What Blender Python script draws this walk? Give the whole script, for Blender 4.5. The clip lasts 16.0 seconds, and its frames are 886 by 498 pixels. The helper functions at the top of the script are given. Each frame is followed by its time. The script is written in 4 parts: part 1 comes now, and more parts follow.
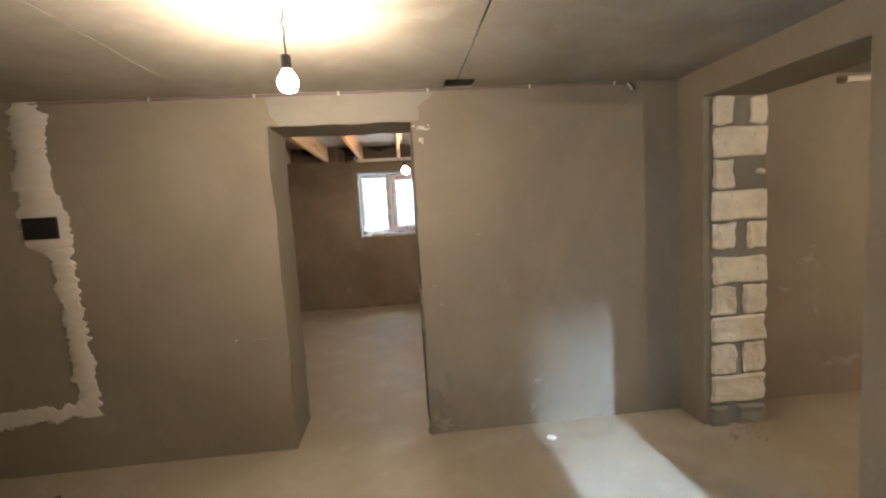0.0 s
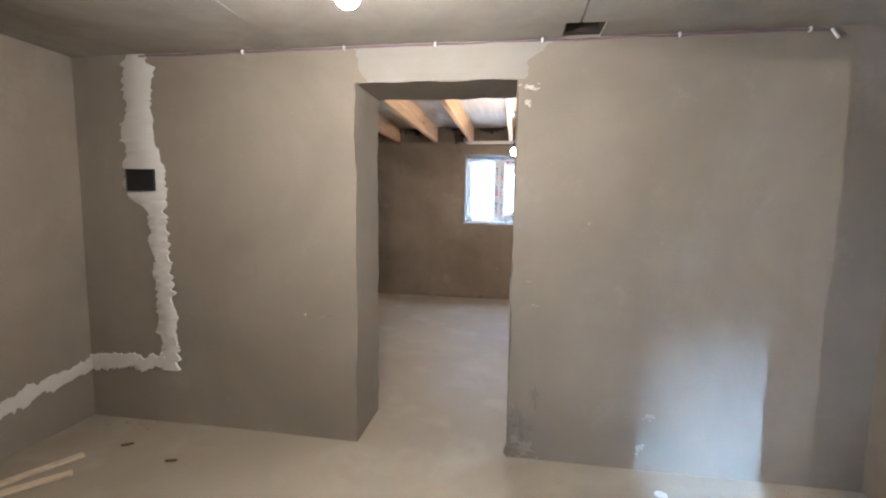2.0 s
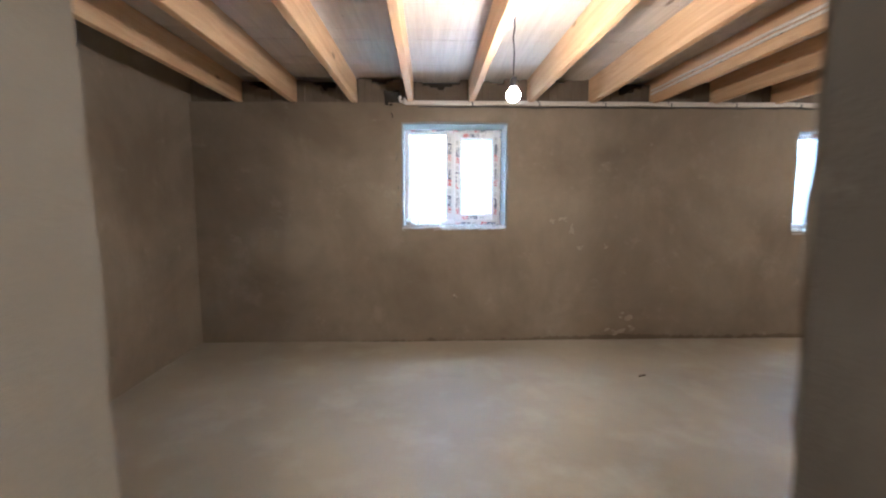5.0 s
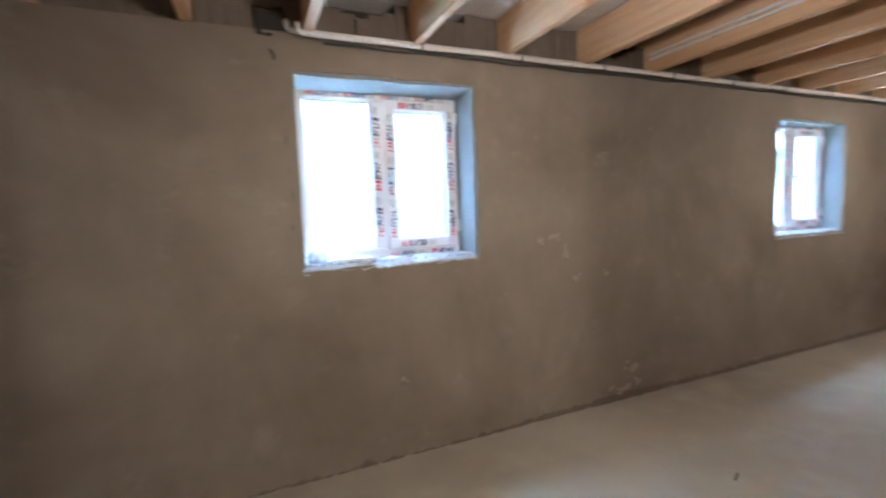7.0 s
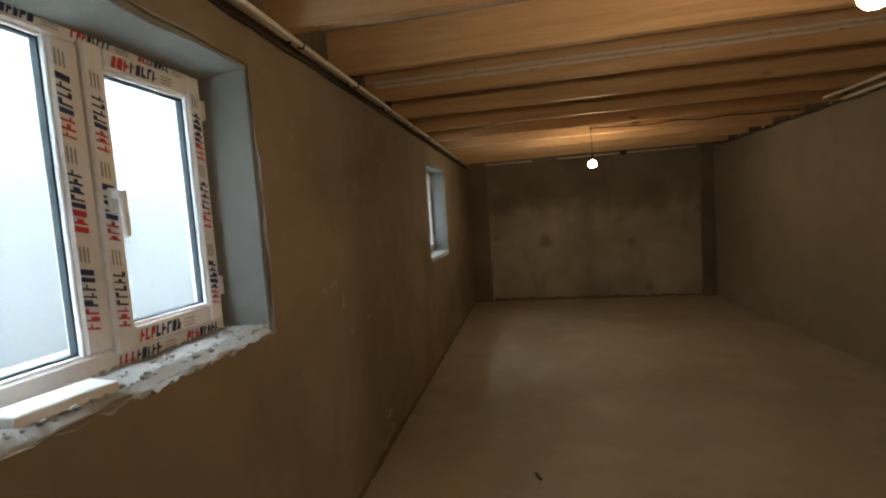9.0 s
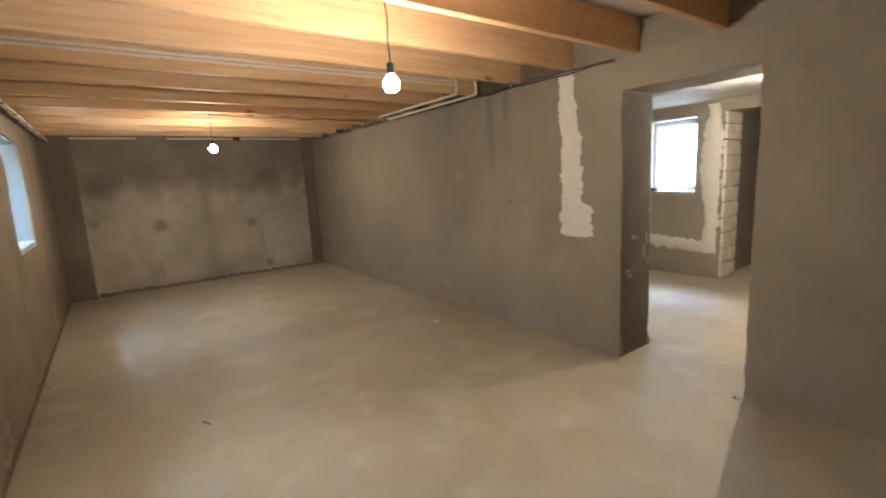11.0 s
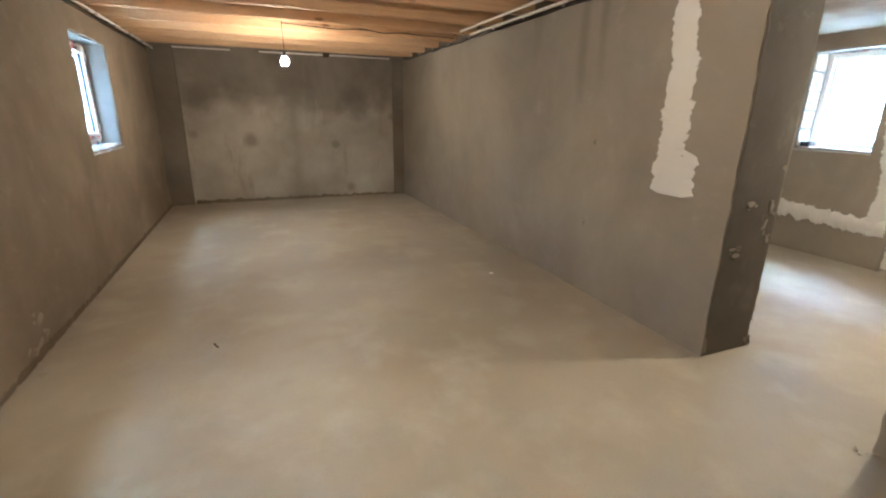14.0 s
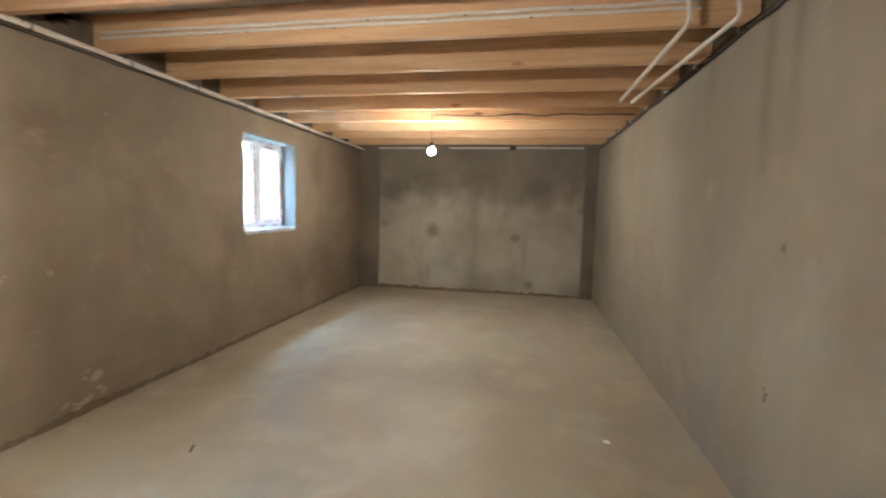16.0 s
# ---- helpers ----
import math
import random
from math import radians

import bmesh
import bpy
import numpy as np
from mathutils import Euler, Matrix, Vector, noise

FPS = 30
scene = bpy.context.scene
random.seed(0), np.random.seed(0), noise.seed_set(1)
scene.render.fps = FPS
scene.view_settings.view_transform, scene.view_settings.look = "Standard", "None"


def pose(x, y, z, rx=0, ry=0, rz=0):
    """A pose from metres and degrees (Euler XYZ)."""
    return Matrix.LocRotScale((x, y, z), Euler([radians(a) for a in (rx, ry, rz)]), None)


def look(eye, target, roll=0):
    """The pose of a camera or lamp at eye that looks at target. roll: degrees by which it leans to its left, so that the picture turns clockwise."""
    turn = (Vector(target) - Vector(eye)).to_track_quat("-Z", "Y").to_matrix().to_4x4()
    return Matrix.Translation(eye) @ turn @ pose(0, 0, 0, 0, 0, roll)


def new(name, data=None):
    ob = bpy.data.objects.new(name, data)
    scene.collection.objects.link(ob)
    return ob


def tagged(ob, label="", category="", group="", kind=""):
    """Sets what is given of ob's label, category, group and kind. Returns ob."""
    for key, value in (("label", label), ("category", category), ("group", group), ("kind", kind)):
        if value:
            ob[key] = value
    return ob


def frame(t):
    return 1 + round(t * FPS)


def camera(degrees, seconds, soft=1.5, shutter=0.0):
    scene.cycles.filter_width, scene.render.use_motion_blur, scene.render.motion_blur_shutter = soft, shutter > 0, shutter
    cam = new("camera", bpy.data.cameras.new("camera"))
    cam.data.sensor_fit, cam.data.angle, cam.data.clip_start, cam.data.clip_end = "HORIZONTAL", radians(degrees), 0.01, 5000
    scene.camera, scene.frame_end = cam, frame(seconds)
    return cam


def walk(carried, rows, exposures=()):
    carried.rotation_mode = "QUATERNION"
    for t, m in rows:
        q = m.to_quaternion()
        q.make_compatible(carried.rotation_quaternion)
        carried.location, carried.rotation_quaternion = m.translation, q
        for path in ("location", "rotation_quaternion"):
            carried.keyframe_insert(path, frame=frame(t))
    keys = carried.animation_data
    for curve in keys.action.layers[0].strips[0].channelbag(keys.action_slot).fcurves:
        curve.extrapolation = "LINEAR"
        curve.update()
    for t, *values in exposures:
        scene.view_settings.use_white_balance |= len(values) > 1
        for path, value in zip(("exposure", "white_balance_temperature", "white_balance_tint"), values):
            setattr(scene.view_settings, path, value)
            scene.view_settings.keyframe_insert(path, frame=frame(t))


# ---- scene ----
cam = camera(89.5, 16.0, soft=2.1, shutter=0.4)
PATH = [
    (0, (0.772, -2.869, 1.509), (0.95, -0.886, 1.321), -3.4),
    (0.5, (0.799, -2.656, 1.489), (0.964, -0.681, 1.218), -3.5),
    (1, (0.878, -2.465, 1.396), (0.725, -0.487, 1.141), 2.6),
    (1.5, (0.897, -2.417, 1.419), (0.633, -0.447, 1.201), 0.4),
    (2, (0.882, -2.412, 1.414), (0.57, -0.447, 1.207), 0.9),
    (2.5, (0.856, -2.313, 1.421), (0.702, -0.331, 1.202), 0.4),
    (3, (0.772, -1.99, 1.427), (0.626, -0.008, 1.202), -0.4),
    (3.5, (0.606, -1.613, 1.424), (0.498, 0.368, 1.171), -0.2),
    (4, (0.506, -1.171, 1.451), (0.567, 0.81, 1.183), -0.4),
    (6.5, (0.046, 1.237, 1.347), (0.251, 3.218, 1.163), -0.0),
    (7, (-0.097, 1.817, 1.407), (0.687, 3.649, 1.229), -2.1),
    (7.5, (-0.172, 2.225, 1.501), (1.212, 3.648, 1.256), -3.0),
    (8, (-0.22, 2.644, 1.512), (1.396, 3.806, 1.315), -3.6),
    (8.5, (-0.339, 2.951, 1.493), (1.531, 3.639, 1.33), -2.3),
    (9, (-0.39, 3.193, 1.503), (1.567, 3.579, 1.358), -4.0),
    (9.5, (-0.513, 3.426, 1.515), (1.479, 3.442, 1.341), -4.9),
    (10, (-0.748, 3.523, 1.519), (1.124, 2.863, 1.273), -3.5),
    (12.5, (-1.19, 3.507, 1.414), (0.304, 2.222, 1.071), -2.9),
    (13, (-1.217, 3.326, 1.372), (0.58, 2.526, 1.01), -1.9),
    (13.5, (-1.104, 3.125, 1.435), (0.739, 2.492, 0.984), -2.2),
    (14, (-0.81, 2.847, 1.436), (0.962, 2.126, 0.853), 0.7),
    (14.5, (-0.589, 2.469, 1.371), (1.354, 2.264, 0.941), -1.7),
    (15, (-0.401, 2.214, 1.354), (1.576, 2.246, 1.053), -0.5),
    (15.5, (-0.108, 1.752, 1.378), (1.879, 1.788, 1.151), 1.5),
    (16, (0.006, 1.464, 1.365), (1.965, 1.822, 1.178), 1.4),
]

CROSSING = [(5.25, (0.36, 0.13, 1.36), (0.42, 2.12, 1.16), 0.0)]
EXPOSURES = [(0.0, 6.0, 5450, 7), (0.5, 6.47, 4850, 9), (1.0, 6.62, 4650, 9), (2.5, 6.7, 4480, 7), (4.0, 6.78, 4600, 6), (6.5, 6.75, 4350, 9), (7.5, 6.57, 4500, 6), (8.0, 6.1, 4950, 5),
             (8.5, 5.32, 5350, 4), (9.0, 4.97, 6450, 5), (9.5, 5.28, 6400, 5), (10.0, 5.93, 5800, 6), (12.5, 7.08, 4900, 2), (13.5, 6.37, 4900, 4), (14.0, 6.95, 4880, 4), (15.0, 7.1, 5050, 3), (16.0, 7.1, 4700, 1)]
walk(cam, [(t, look(eye, target, roll)) for t, eye, target, roll in sorted(PATH + CROSSING)], EXPOSURES)

# strengths of the light: sky, sun, the three bulbs (BULB_A also the added one)
SKY, SUN, CLOUD = 0.15, 3.4, (9.0, 9.3, 9.3)
BULB_COLOR = (1.0, 0.72, 0.45)
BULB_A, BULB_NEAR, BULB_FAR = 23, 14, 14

# ---- the plan, in metres: floor z 0, face of the dividing wall in the first room y 0 ----
DOOR_L, DOOR_R, DOOR_H = 0.0, 0.88, 2.055
T = 0.42                                    # dividing wall
CEIL_A = 2.25
A_L, A_R, A_BACK = -1.79, 2.64, -2.65
BACK_T = 0.48
B_L, B_R, B_WIN = -1.81, 7.147, 4.177
WIN_T = 0.28
OVERHANG_Y, YARD_Y, YARD_TOP = 4.84, 5.80, 4.11   # edge of the added overhang that trims skylight, wall across the light well
YARD_Z = 0.82
JOIST_Z, BOARD_Z = 2.295, 2.52
W1 = (0.150, 1.118, 1.128, 2.082)
W2 = (3.975, 4.985, 1.075, 2.052)
WA = (1.73, 2.44, 1.12, 2.10)
HALL = (0.30, 1.42, 2.10)                   # doorway in the back wall: x, x, height
SIDE = (-1.23, -0.25, 2.08)                 # doorway to the side room: y, y, height

# ---- sky and sun ----
SUN_EL, SUN_AZ = 31.0, 5.9
world = bpy.data.worlds.new("sky")
scene.world = world
world.use_nodes = True
sky = world.node_tree.nodes.new("ShaderNodeTexSky")
sky.sky_type, sky.sun_disc = "NISHITA", False
sky.dust_density, sky.ozone_density = 0.1, 0.8
sky.sun_elevation, sky.sun_rotation = radians(SUN_EL), radians(180 - SUN_AZ)
# thin even cloud over it, brighter towards the zenith
tree = world.node_tree
ray = tree.nodes.new("ShaderNodeTexCoord")
up = tree.nodes.new("ShaderNodeSeparateXYZ")
tree.links.new(ray.outputs["Generated"], up.inputs[0])
cloud = tree.nodes.new("ShaderNodeMapRange")
tree.links.new(up.outputs[2], cloud.inputs[0])
cloud.interpolation_type = "SMOOTHERSTEP"
cloud.inputs[3].default_value, cloud.inputs[4].default_value = 0.0, 1.0
veil = tree.nodes.new("ShaderNodeVectorMath")
veil.operation = "MULTIPLY_ADD"
tree.links.new(cloud.outputs[0], veil.inputs[0])
veil.inputs[1].default_value = CLOUD
tree.links.new(sky.outputs[0], veil.inputs[2])
tree.links.new(veil.outputs[0], tree.nodes["Background"].inputs[0])
world.node_tree.nodes["Background"].inputs[1].default_value = SKY
sun = new("sun", bpy.data.lights.new("sun", "SUN"))
sun.data.energy, sun.data.angle, sun.data.color = SUN, radians(20), (0.70, 0.86, 1.0)
sun.matrix_world = look((2, -9, 6), (2 - 9 * math.tan(radians(SUN_AZ)), 0, 6 - 9 * math.tan(radians(SUN_EL))))


# ---- materials ----
class Nodes:
    """A few short words for building node materials."""

    def __init__(self, name):
        self.m = bpy.data.materials.new(name)
        self.m.use_nodes = True
        self.t = self.m.node_tree
        self.b = self.t.nodes["Principled BSDF"]
        self.pos = self.add("ShaderNodeTexCoord").outputs["Object"]

    def add(self, kind, **inputs):
        n = self.t.nodes.new(kind)
        for k, v in inputs.items():
            self.put(n.inputs[k.replace("_", " ")], v)
        return n

    def put(self, socket, v):
        if isinstance(v, bpy.types.NodeSocket):
            self.t.links.new(v, socket)
        else:
            socket.default_value = v

    def scaled(self, s, turn=(0, 0, 0)):
        n = self.add("ShaderNodeMapping", Vector=self.pos)
        n.inputs["Scale"].default_value, n.inputs["Rotation"].default_value = s, turn
        return n.outputs[0]

    def noise(self, scale, detail=4.0, rough=0.55, vector=None, warp=0.0):
        n = self.add("ShaderNodeTexNoise", Vector=vector or self.pos, Scale=scale, Detail=detail, Roughness=rough, Distortion=warp)
        return n.outputs[0]

    def ramp(self, fac, *stops):
        n = self.add("ShaderNodeValToRGB", Fac=fac)
        e = n.color_ramp.elements
        while len(e) < len(stops):
            e.new(0.5)
        for el, (p, c) in zip(e, stops):
            el.position = p
            el.color = (*c, 1) if isinstance(c, tuple) else (c, c, c, 1)
        return n.outputs[0]

    def mix(self, fac, a, b, how="MIX"):
        n = self.t.nodes.new("ShaderNodeMix")
        n.data_type, n.blend_type = "RGBA", how
        self.put(n.inputs[0], fac)
        for i, v in ((6, a), (7, b)):
            self.put(n.inputs[i], (*v, 1) if isinstance(v, tuple) else v)
        return n.outputs[2]

    def math(self, op, a, b=0.0):
        n = self.t.nodes.new("ShaderNodeMath")
        n.operation = op
        self.put(n.inputs[0], a)
        self.put(n.inputs[1], b)
        return n.outputs[0]

    def bump(self, height, strength, distance, below=None):
        n = self.add("ShaderNodeBump", Height=height, Strength=strength, Distance=distance)
        if below:
            self.t.links.new(below, n.inputs["Normal"])
        return n.outputs[0]

    def done(self, color, rough=0.9, normal=None, metal=0.0, spec=0.3):
        self.put(self.b.inputs["Base Color"], (*color, 1) if isinstance(color, tuple) else color)
        self.put(self.b.inputs["Roughness"], rough)
        self.b.inputs["Metallic"].default_value = metal
        self.b.inputs["Specular IOR Level"].default_value = spec
        if normal:
            self.put(self.b.inputs["Normal"], normal)
        return self.m


def plaster(name, dark, light, pale, grain=1.0, scratch=0.5, pale_at=(0.60, 0.80), damp_runs=()):
    """Troweled cement plaster: clouds, pale dusty blotches, vertical trowel marks, fine sand."""
    n = Nodes(name)
    cloud = n.noise(0.9, 5, 0.6, warp=0.4)
    c = n.mix(n.ramp(cloud, (0.34, 0.0), (0.66, 1.0)), dark, light)
    blot = n.ramp(n.noise(2.3, 6, 0.65, n.scaled((1, 1, 0.8))), (pale_at[0], 0.0), (pale_at[1], 1.0))
    c = n.mix(n.math("MULTIPLY", blot, 0.55), c, pale)
    trowel = n.noise(7, 3, 0.5, n.scaled((1.0, 1.0, 0.22)), 0.6)
    c = n.mix(n.math("MULTIPLY", n.ramp(trowel, (0.35, 1.0), (0.62, 0.0)), 0.15), c, dark)
    smear = n.ramp(n.noise(3.4, 7, 0.72, n.scaled((1.0, 1.0, 1.3))), (0.60, 0.0), (0.72, 1.0))
    c = n.mix(n.math("MULTIPLY", smear, 0.5 * scratch), c, pale)
    fine = n.noise(180, 2, 0.7)
    c = n.mix(n.math("MULTIPLY", n.ramp(fine, (0.35, 1.0), (0.5, 0.0)), 0.25), c, dark)
    # damp that has run down from the wall's top: x, half width, lowest height, least y
    for x, half, low, y in damp_runs:
        sep = n.add("ShaderNodeSeparateXYZ", Vector=n.pos).outputs
        sway = n.math("MULTIPLY", n.math("SUBTRACT", n.noise(2.0, 3, 0.6), 0.5), 0.10)
        off = n.math("ABSOLUTE", n.math("ADD", n.math("SUBTRACT", sep[0], x), sway))
        run = n.ramp(n.math("DIVIDE", off, half), (0.25, 1.0), (1.0, 0.0))
        reach = n.ramp(n.math("ADD", n.math("SUBTRACT", sep[2], low), n.math("MULTIPLY", sway, 3.0)), (0.0, 0.0), (0.55, 1.0))
        side = n.math("GREATER_THAN", sep[1], y)
        c = n.mix(n.math("MULTIPLY", n.math("MULTIPLY", run, n.math("MULTIPLY", reach, side)), 0.5), c, (dark[0] * 0.72, dark[1] * 0.68, dark[2] * 0.60))
    pits = n.ramp(n.add("ShaderNodeTexVoronoi", Vector=n.pos, Scale=26.0).outputs[0], (0.05, 0.0), (0.12, 1.0))
    nm = n.bump(n.noise(2.2, 3, 0.5), 0.35, 0.03)
    nm = n.bump(trowel, 0.25, 0.012, nm)
    nm = n.bump(pits, 0.12, 0.004, nm)
    nm = n.bump(n.noise(95, 3, 0.65), 0.35 * grain, 0.004, nm)
    return n.done(c, 0.93, nm, spec=0.2)


CEMENT = plaster("cement_plaster", (0.222, 0.192, 0.149), (0.294, 0.257, 0.202), (0.375, 0.338, 0.28))
CEMENT_D = plaster("cement_plaster_streaked", (0.222, 0.192, 0.149), (0.294, 0.257, 0.202), (0.375, 0.338, 0.28),
                   damp_runs=((2.30, 0.075, 1.30, 0.3), (2.08, 0.065, 1.55, 0.3), (2.95, 0.10, 1.8, 0.3)))
CEMENT_B = plaster("cement_plaster_warm", (0.182, 0.143, 0.099), (0.290, 0.240, 0.173), (0.375, 0.325, 0.248), scratch=0.8)
SILL = plaster("white_dusted_mortar", (0.27, 0.265, 0.25), (0.56, 0.56, 0.545), (0.72, 0.72, 0.70), grain=2.5, scratch=0.7)
REVEAL = plaster("pale_reveal_plaster", (0.195, 0.196, 0.182), (0.285, 0.286, 0.268), (0.40, 0.40, 0.378), scratch=0.2)
LINTEL = plaster("bare_concrete_lintel", (0.27, 0.248, 0.215), (0.36, 0.335, 0.295), (0.46, 0.43, 0.39), scratch=0.6)
SLAB = plaster("concrete_slab", (0.235, 0.213, 0.178), (0.42, 0.39, 0.34), (0.50, 0.47, 0.41), grain=0.5, scratch=0.1)
PUTTY = plaster("white_putty", (0.55, 0.52, 0.47), (0.64, 0.61, 0.56), (0.72, 0.69, 0.64), grain=0.6, scratch=0.1)
MORTAR = plaster("grey_mortar", (0.185, 0.175, 0.155), (0.265, 0.25, 0.225), (0.34, 0.325, 0.295))


def end_wall_material():
    """Foundation wall: darker plaster above, pale leached concrete below, dark damp joints."""
    n = Nodes("foundation_concrete")
    edge = n.noise(1.4, 3, 0.5)
    sep = n.add("ShaderNodeSeparateXYZ", Vector=n.pos).outputs
    high = n.math("ADD", sep[2], n.math("MULTIPLY", n.math("SUBTRACT", edge, 0.5), 1.6))
    low = n.ramp(n.math("MULTIPLY", high, 0.4), (0.55, 1.0), (0.70, 0.0))
    cloud = n.ramp(n.noise(1.3, 4, 0.55), (0.32, 0.0), (0.68, 1.0))
    a = n.mix(cloud, (0.162, 0.140, 0.108), (0.245, 0.215, 0.170))
    b = n.mix(cloud, (0.27, 0.240, 0.192), (0.41, 0.372, 0.305))
    c = n.mix(low, a, b)
    damp = n.ramp(n.noise(1.9, 5, 0.7, n.scaled((1, 1.0, 0.28))), (0.56, 0.0), (0.70, 1.0))
    c = n.mix(n.math("MULTIPLY", damp, 0.5), c, (0.13, 0.115, 0.095))
    # darker joint down the middle where two pours meet, wandering a little
    seam = n.math("ABSOLUTE", n.math("ADD", n.math("SUBTRACT", sep[1], 2.27), n.math("MULTIPLY", n.math("SUBTRACT", n.noise(1.7, 3, 0.6), 0.5), 0.5)))
    c = n.mix(n.math("MULTIPLY", n.ramp(seam, (0.03, 1.0), (0.30, 0.0)), 0.5), c, (0.15, 0.132, 0.108))
    # two round damp blotches with soft edges: y, z, radius
    for y, z, size in ((2.945, 0.97, 0.15), (1.62, 0.90, 0.09), (3.62, 1.62, 0.34), (1.25, 1.60, 0.38)):
        dy, dz = n.math("SUBTRACT", sep[1], y), n.math("SUBTRACT", sep[2], z)
        far = n.math("SQRT", n.math("ADD", n.math("MULTIPLY", dy, dy), n.math("MULTIPLY", dz, dz)))
        far = n.math("ADD", n.math("DIVIDE", far, size), n.math("MULTIPLY", n.math("SUBTRACT", n.noise(5.0, 3, 0.6), 0.5), 0.9))
        c = n.mix(n.math("MULTIPLY", n.ramp(far, (0.35, 1.0), (1.0, 0.0)), 0.55), c, (0.125, 0.108, 0.086))
    spot = n.ramp(n.add("ShaderNodeTexVoronoi", Vector=n.pos, Scale=1.15).outputs[0], (0.05, 1.0), (0.12, 0.0))
    c = n.mix(n.math("MULTIPLY", spot, 0.5), c, (0.12, 0.105, 0.085))
    nm = n.bump(n.noise(3.0, 4, 0.6), 0.4, 0.03)
    nm = n.bump(n.noise(70, 3, 0.65), 0.35, 0.005, nm)
    return n.done(c, 0.93, nm, spec=0.2)


FOUNDATION = end_wall_material()


def floor_material():
    """Sand and cement screed, power floated: dusty, worn slightly smooth, with clouds and trowel arcs."""
    n = Nodes("cement_screed")
    c = n.mix(n.ramp(n.noise(0.8, 4, 0.5), (0.34, 0.0), (0.66, 1.0)), (0.290, 0.246, 0.180), (0.390, 0.343, 0.262))
    c = n.mix(n.math("MULTIPLY", n.ramp(n.noise(2.4, 4, 0.55), (0.50, 0.0), (0.72, 1.0)), 0.5), c, (0.455, 0.416, 0.335))
    c = n.mix(n.math("MULTIPLY", n.ramp(n.noise(1.7, 3, 0.5), (0.60, 0.0), (0.72, 1.0)), 0.35), c, (0.26, 0.205, 0.145))
    c = n.mix(n.math("MULTIPLY", n.ramp(n.noise(140, 2, 0.7), (0.30, 1.0), (0.45, 0.0)), 0.3), c, (0.24, 0.20, 0.15))
    rough = n.ramp(n.noise(1.6, 5, 0.6), (0.3, 0.42), (0.7, 0.62))
    nm = n.bump(n.noise(1.5, 4, 0.5, warp=1.0), 0.25, 0.03)
    nm = n.bump(n.noise(60, 3, 0.6), 0.16, 0.003, nm)
    return n.done(c, rough, nm, spec=0.35)


SCREED = floor_material()


def wood(name, dark, light, along, tint=0.5):
    """Sawn softwood: long grain, a tone of its own for each piece, some knots."""
    n = Nodes(name)
    s = [9.0, 9.0, 9.0]
    s[along] = 0.5
    rnd = n.add("ShaderNodeObjectInfo").outputs["Random"]
    shift = n.add("ShaderNodeVectorMath", **{})
    n.put(shift.inputs[0], n.pos)
    comb = n.add("ShaderNodeCombineXYZ", X=n.math("MULTIPLY", rnd, 31.0), Y=n.math("MULTIPLY", rnd, 17.0), Z=0.0)
    n.put(shift.inputs[1], comb.outputs[0])
    mp = n.add("ShaderNodeMapping", Vector=shift.outputs[0])
    mp.inputs["Scale"].default_value = s
    grain = n.noise(2.2, 6, 0.65, mp.outputs[0], 0.9)
    c = n.mix(n.ramp(grain, (0.26, 0.0), (0.74, 1.0)), dark, light)
    c = n.mix(n.math("MULTIPLY", rnd, tint), c, n.mix(0.5, dark, light))
    ks = [5.0, 5.0, 5.0]
    ks[along] = 1.6
    mk = n.add("ShaderNodeMapping", Vector=shift.outputs[0])
    mk.inputs["Scale"].default_value = ks
    knot = n.ramp(n.add("ShaderNodeTexVoronoi", Vector=mk.outputs[0], Scale=1.0).outputs[0], (0.05, 1.0), (0.11, 0.0))
    c = n.mix(n.math("MULTIPLY", knot, 0.7), c, (0.10, 0.05, 0.02))
    stain = n.ramp(n.noise(1.3, 4, 0.6), (0.55, 0.0), (0.75, 1.0))
    c = n.mix(n.math("MULTIPLY", stain, 0.25), c, dark)
    nm = n.bump(n.noise(6, 4, 0.6, mp.outputs[0]), 0.3, 0.004)
    return n.done(c, 0.62, nm, spec=0.3)


PINE = wood("sawn_pine", (0.46, 0.267, 0.130), (0.72, 0.505, 0.285), 1)
BOARD = wood("pale_ceiling_board", (0.46, 0.40, 0.33), (0.66, 0.60, 0.52), 1, 0.3)
LATH = wood("pale_lath", (0.52, 0.42, 0.29), (0.68, 0.58, 0.43), 0)


def block_material():
    n = Nodes("cream_limestone_block")
    rnd = n.add("ShaderNodeObjectInfo").outputs["Random"]
    c = n.mix(n.ramp(n.noise(9, 6, 0.7), (0.35, 0.0), (0.65, 1.0)), (0.57, 0.52, 0.43), (0.74, 0.69, 0.595))
    c = n.mix(n.math("MULTIPLY", rnd, 0.35), c, (0.56, 0.50, 0.40))
    pits = n.ramp(n.add("ShaderNodeTexVoronoi", Vector=n.pos, Scale=32.0).outputs[0], (0.10, 0.0), (0.3, 1.0))
    c = n.mix(n.math("MULTIPLY", n.ramp(n.noise(28, 3, 0.7), (0.62, 0.0), (0.70, 1.0)), 0.5), c, (0.28, 0.23, 0.17))
    nm = n.bump(n.noise(22, 5, 0.7), 0.6, 0.012)
    return n.done(c, 0.95, n.bump(pits, 0.3, 0.005, nm), spec=0.15)


BLOCK = block_material()


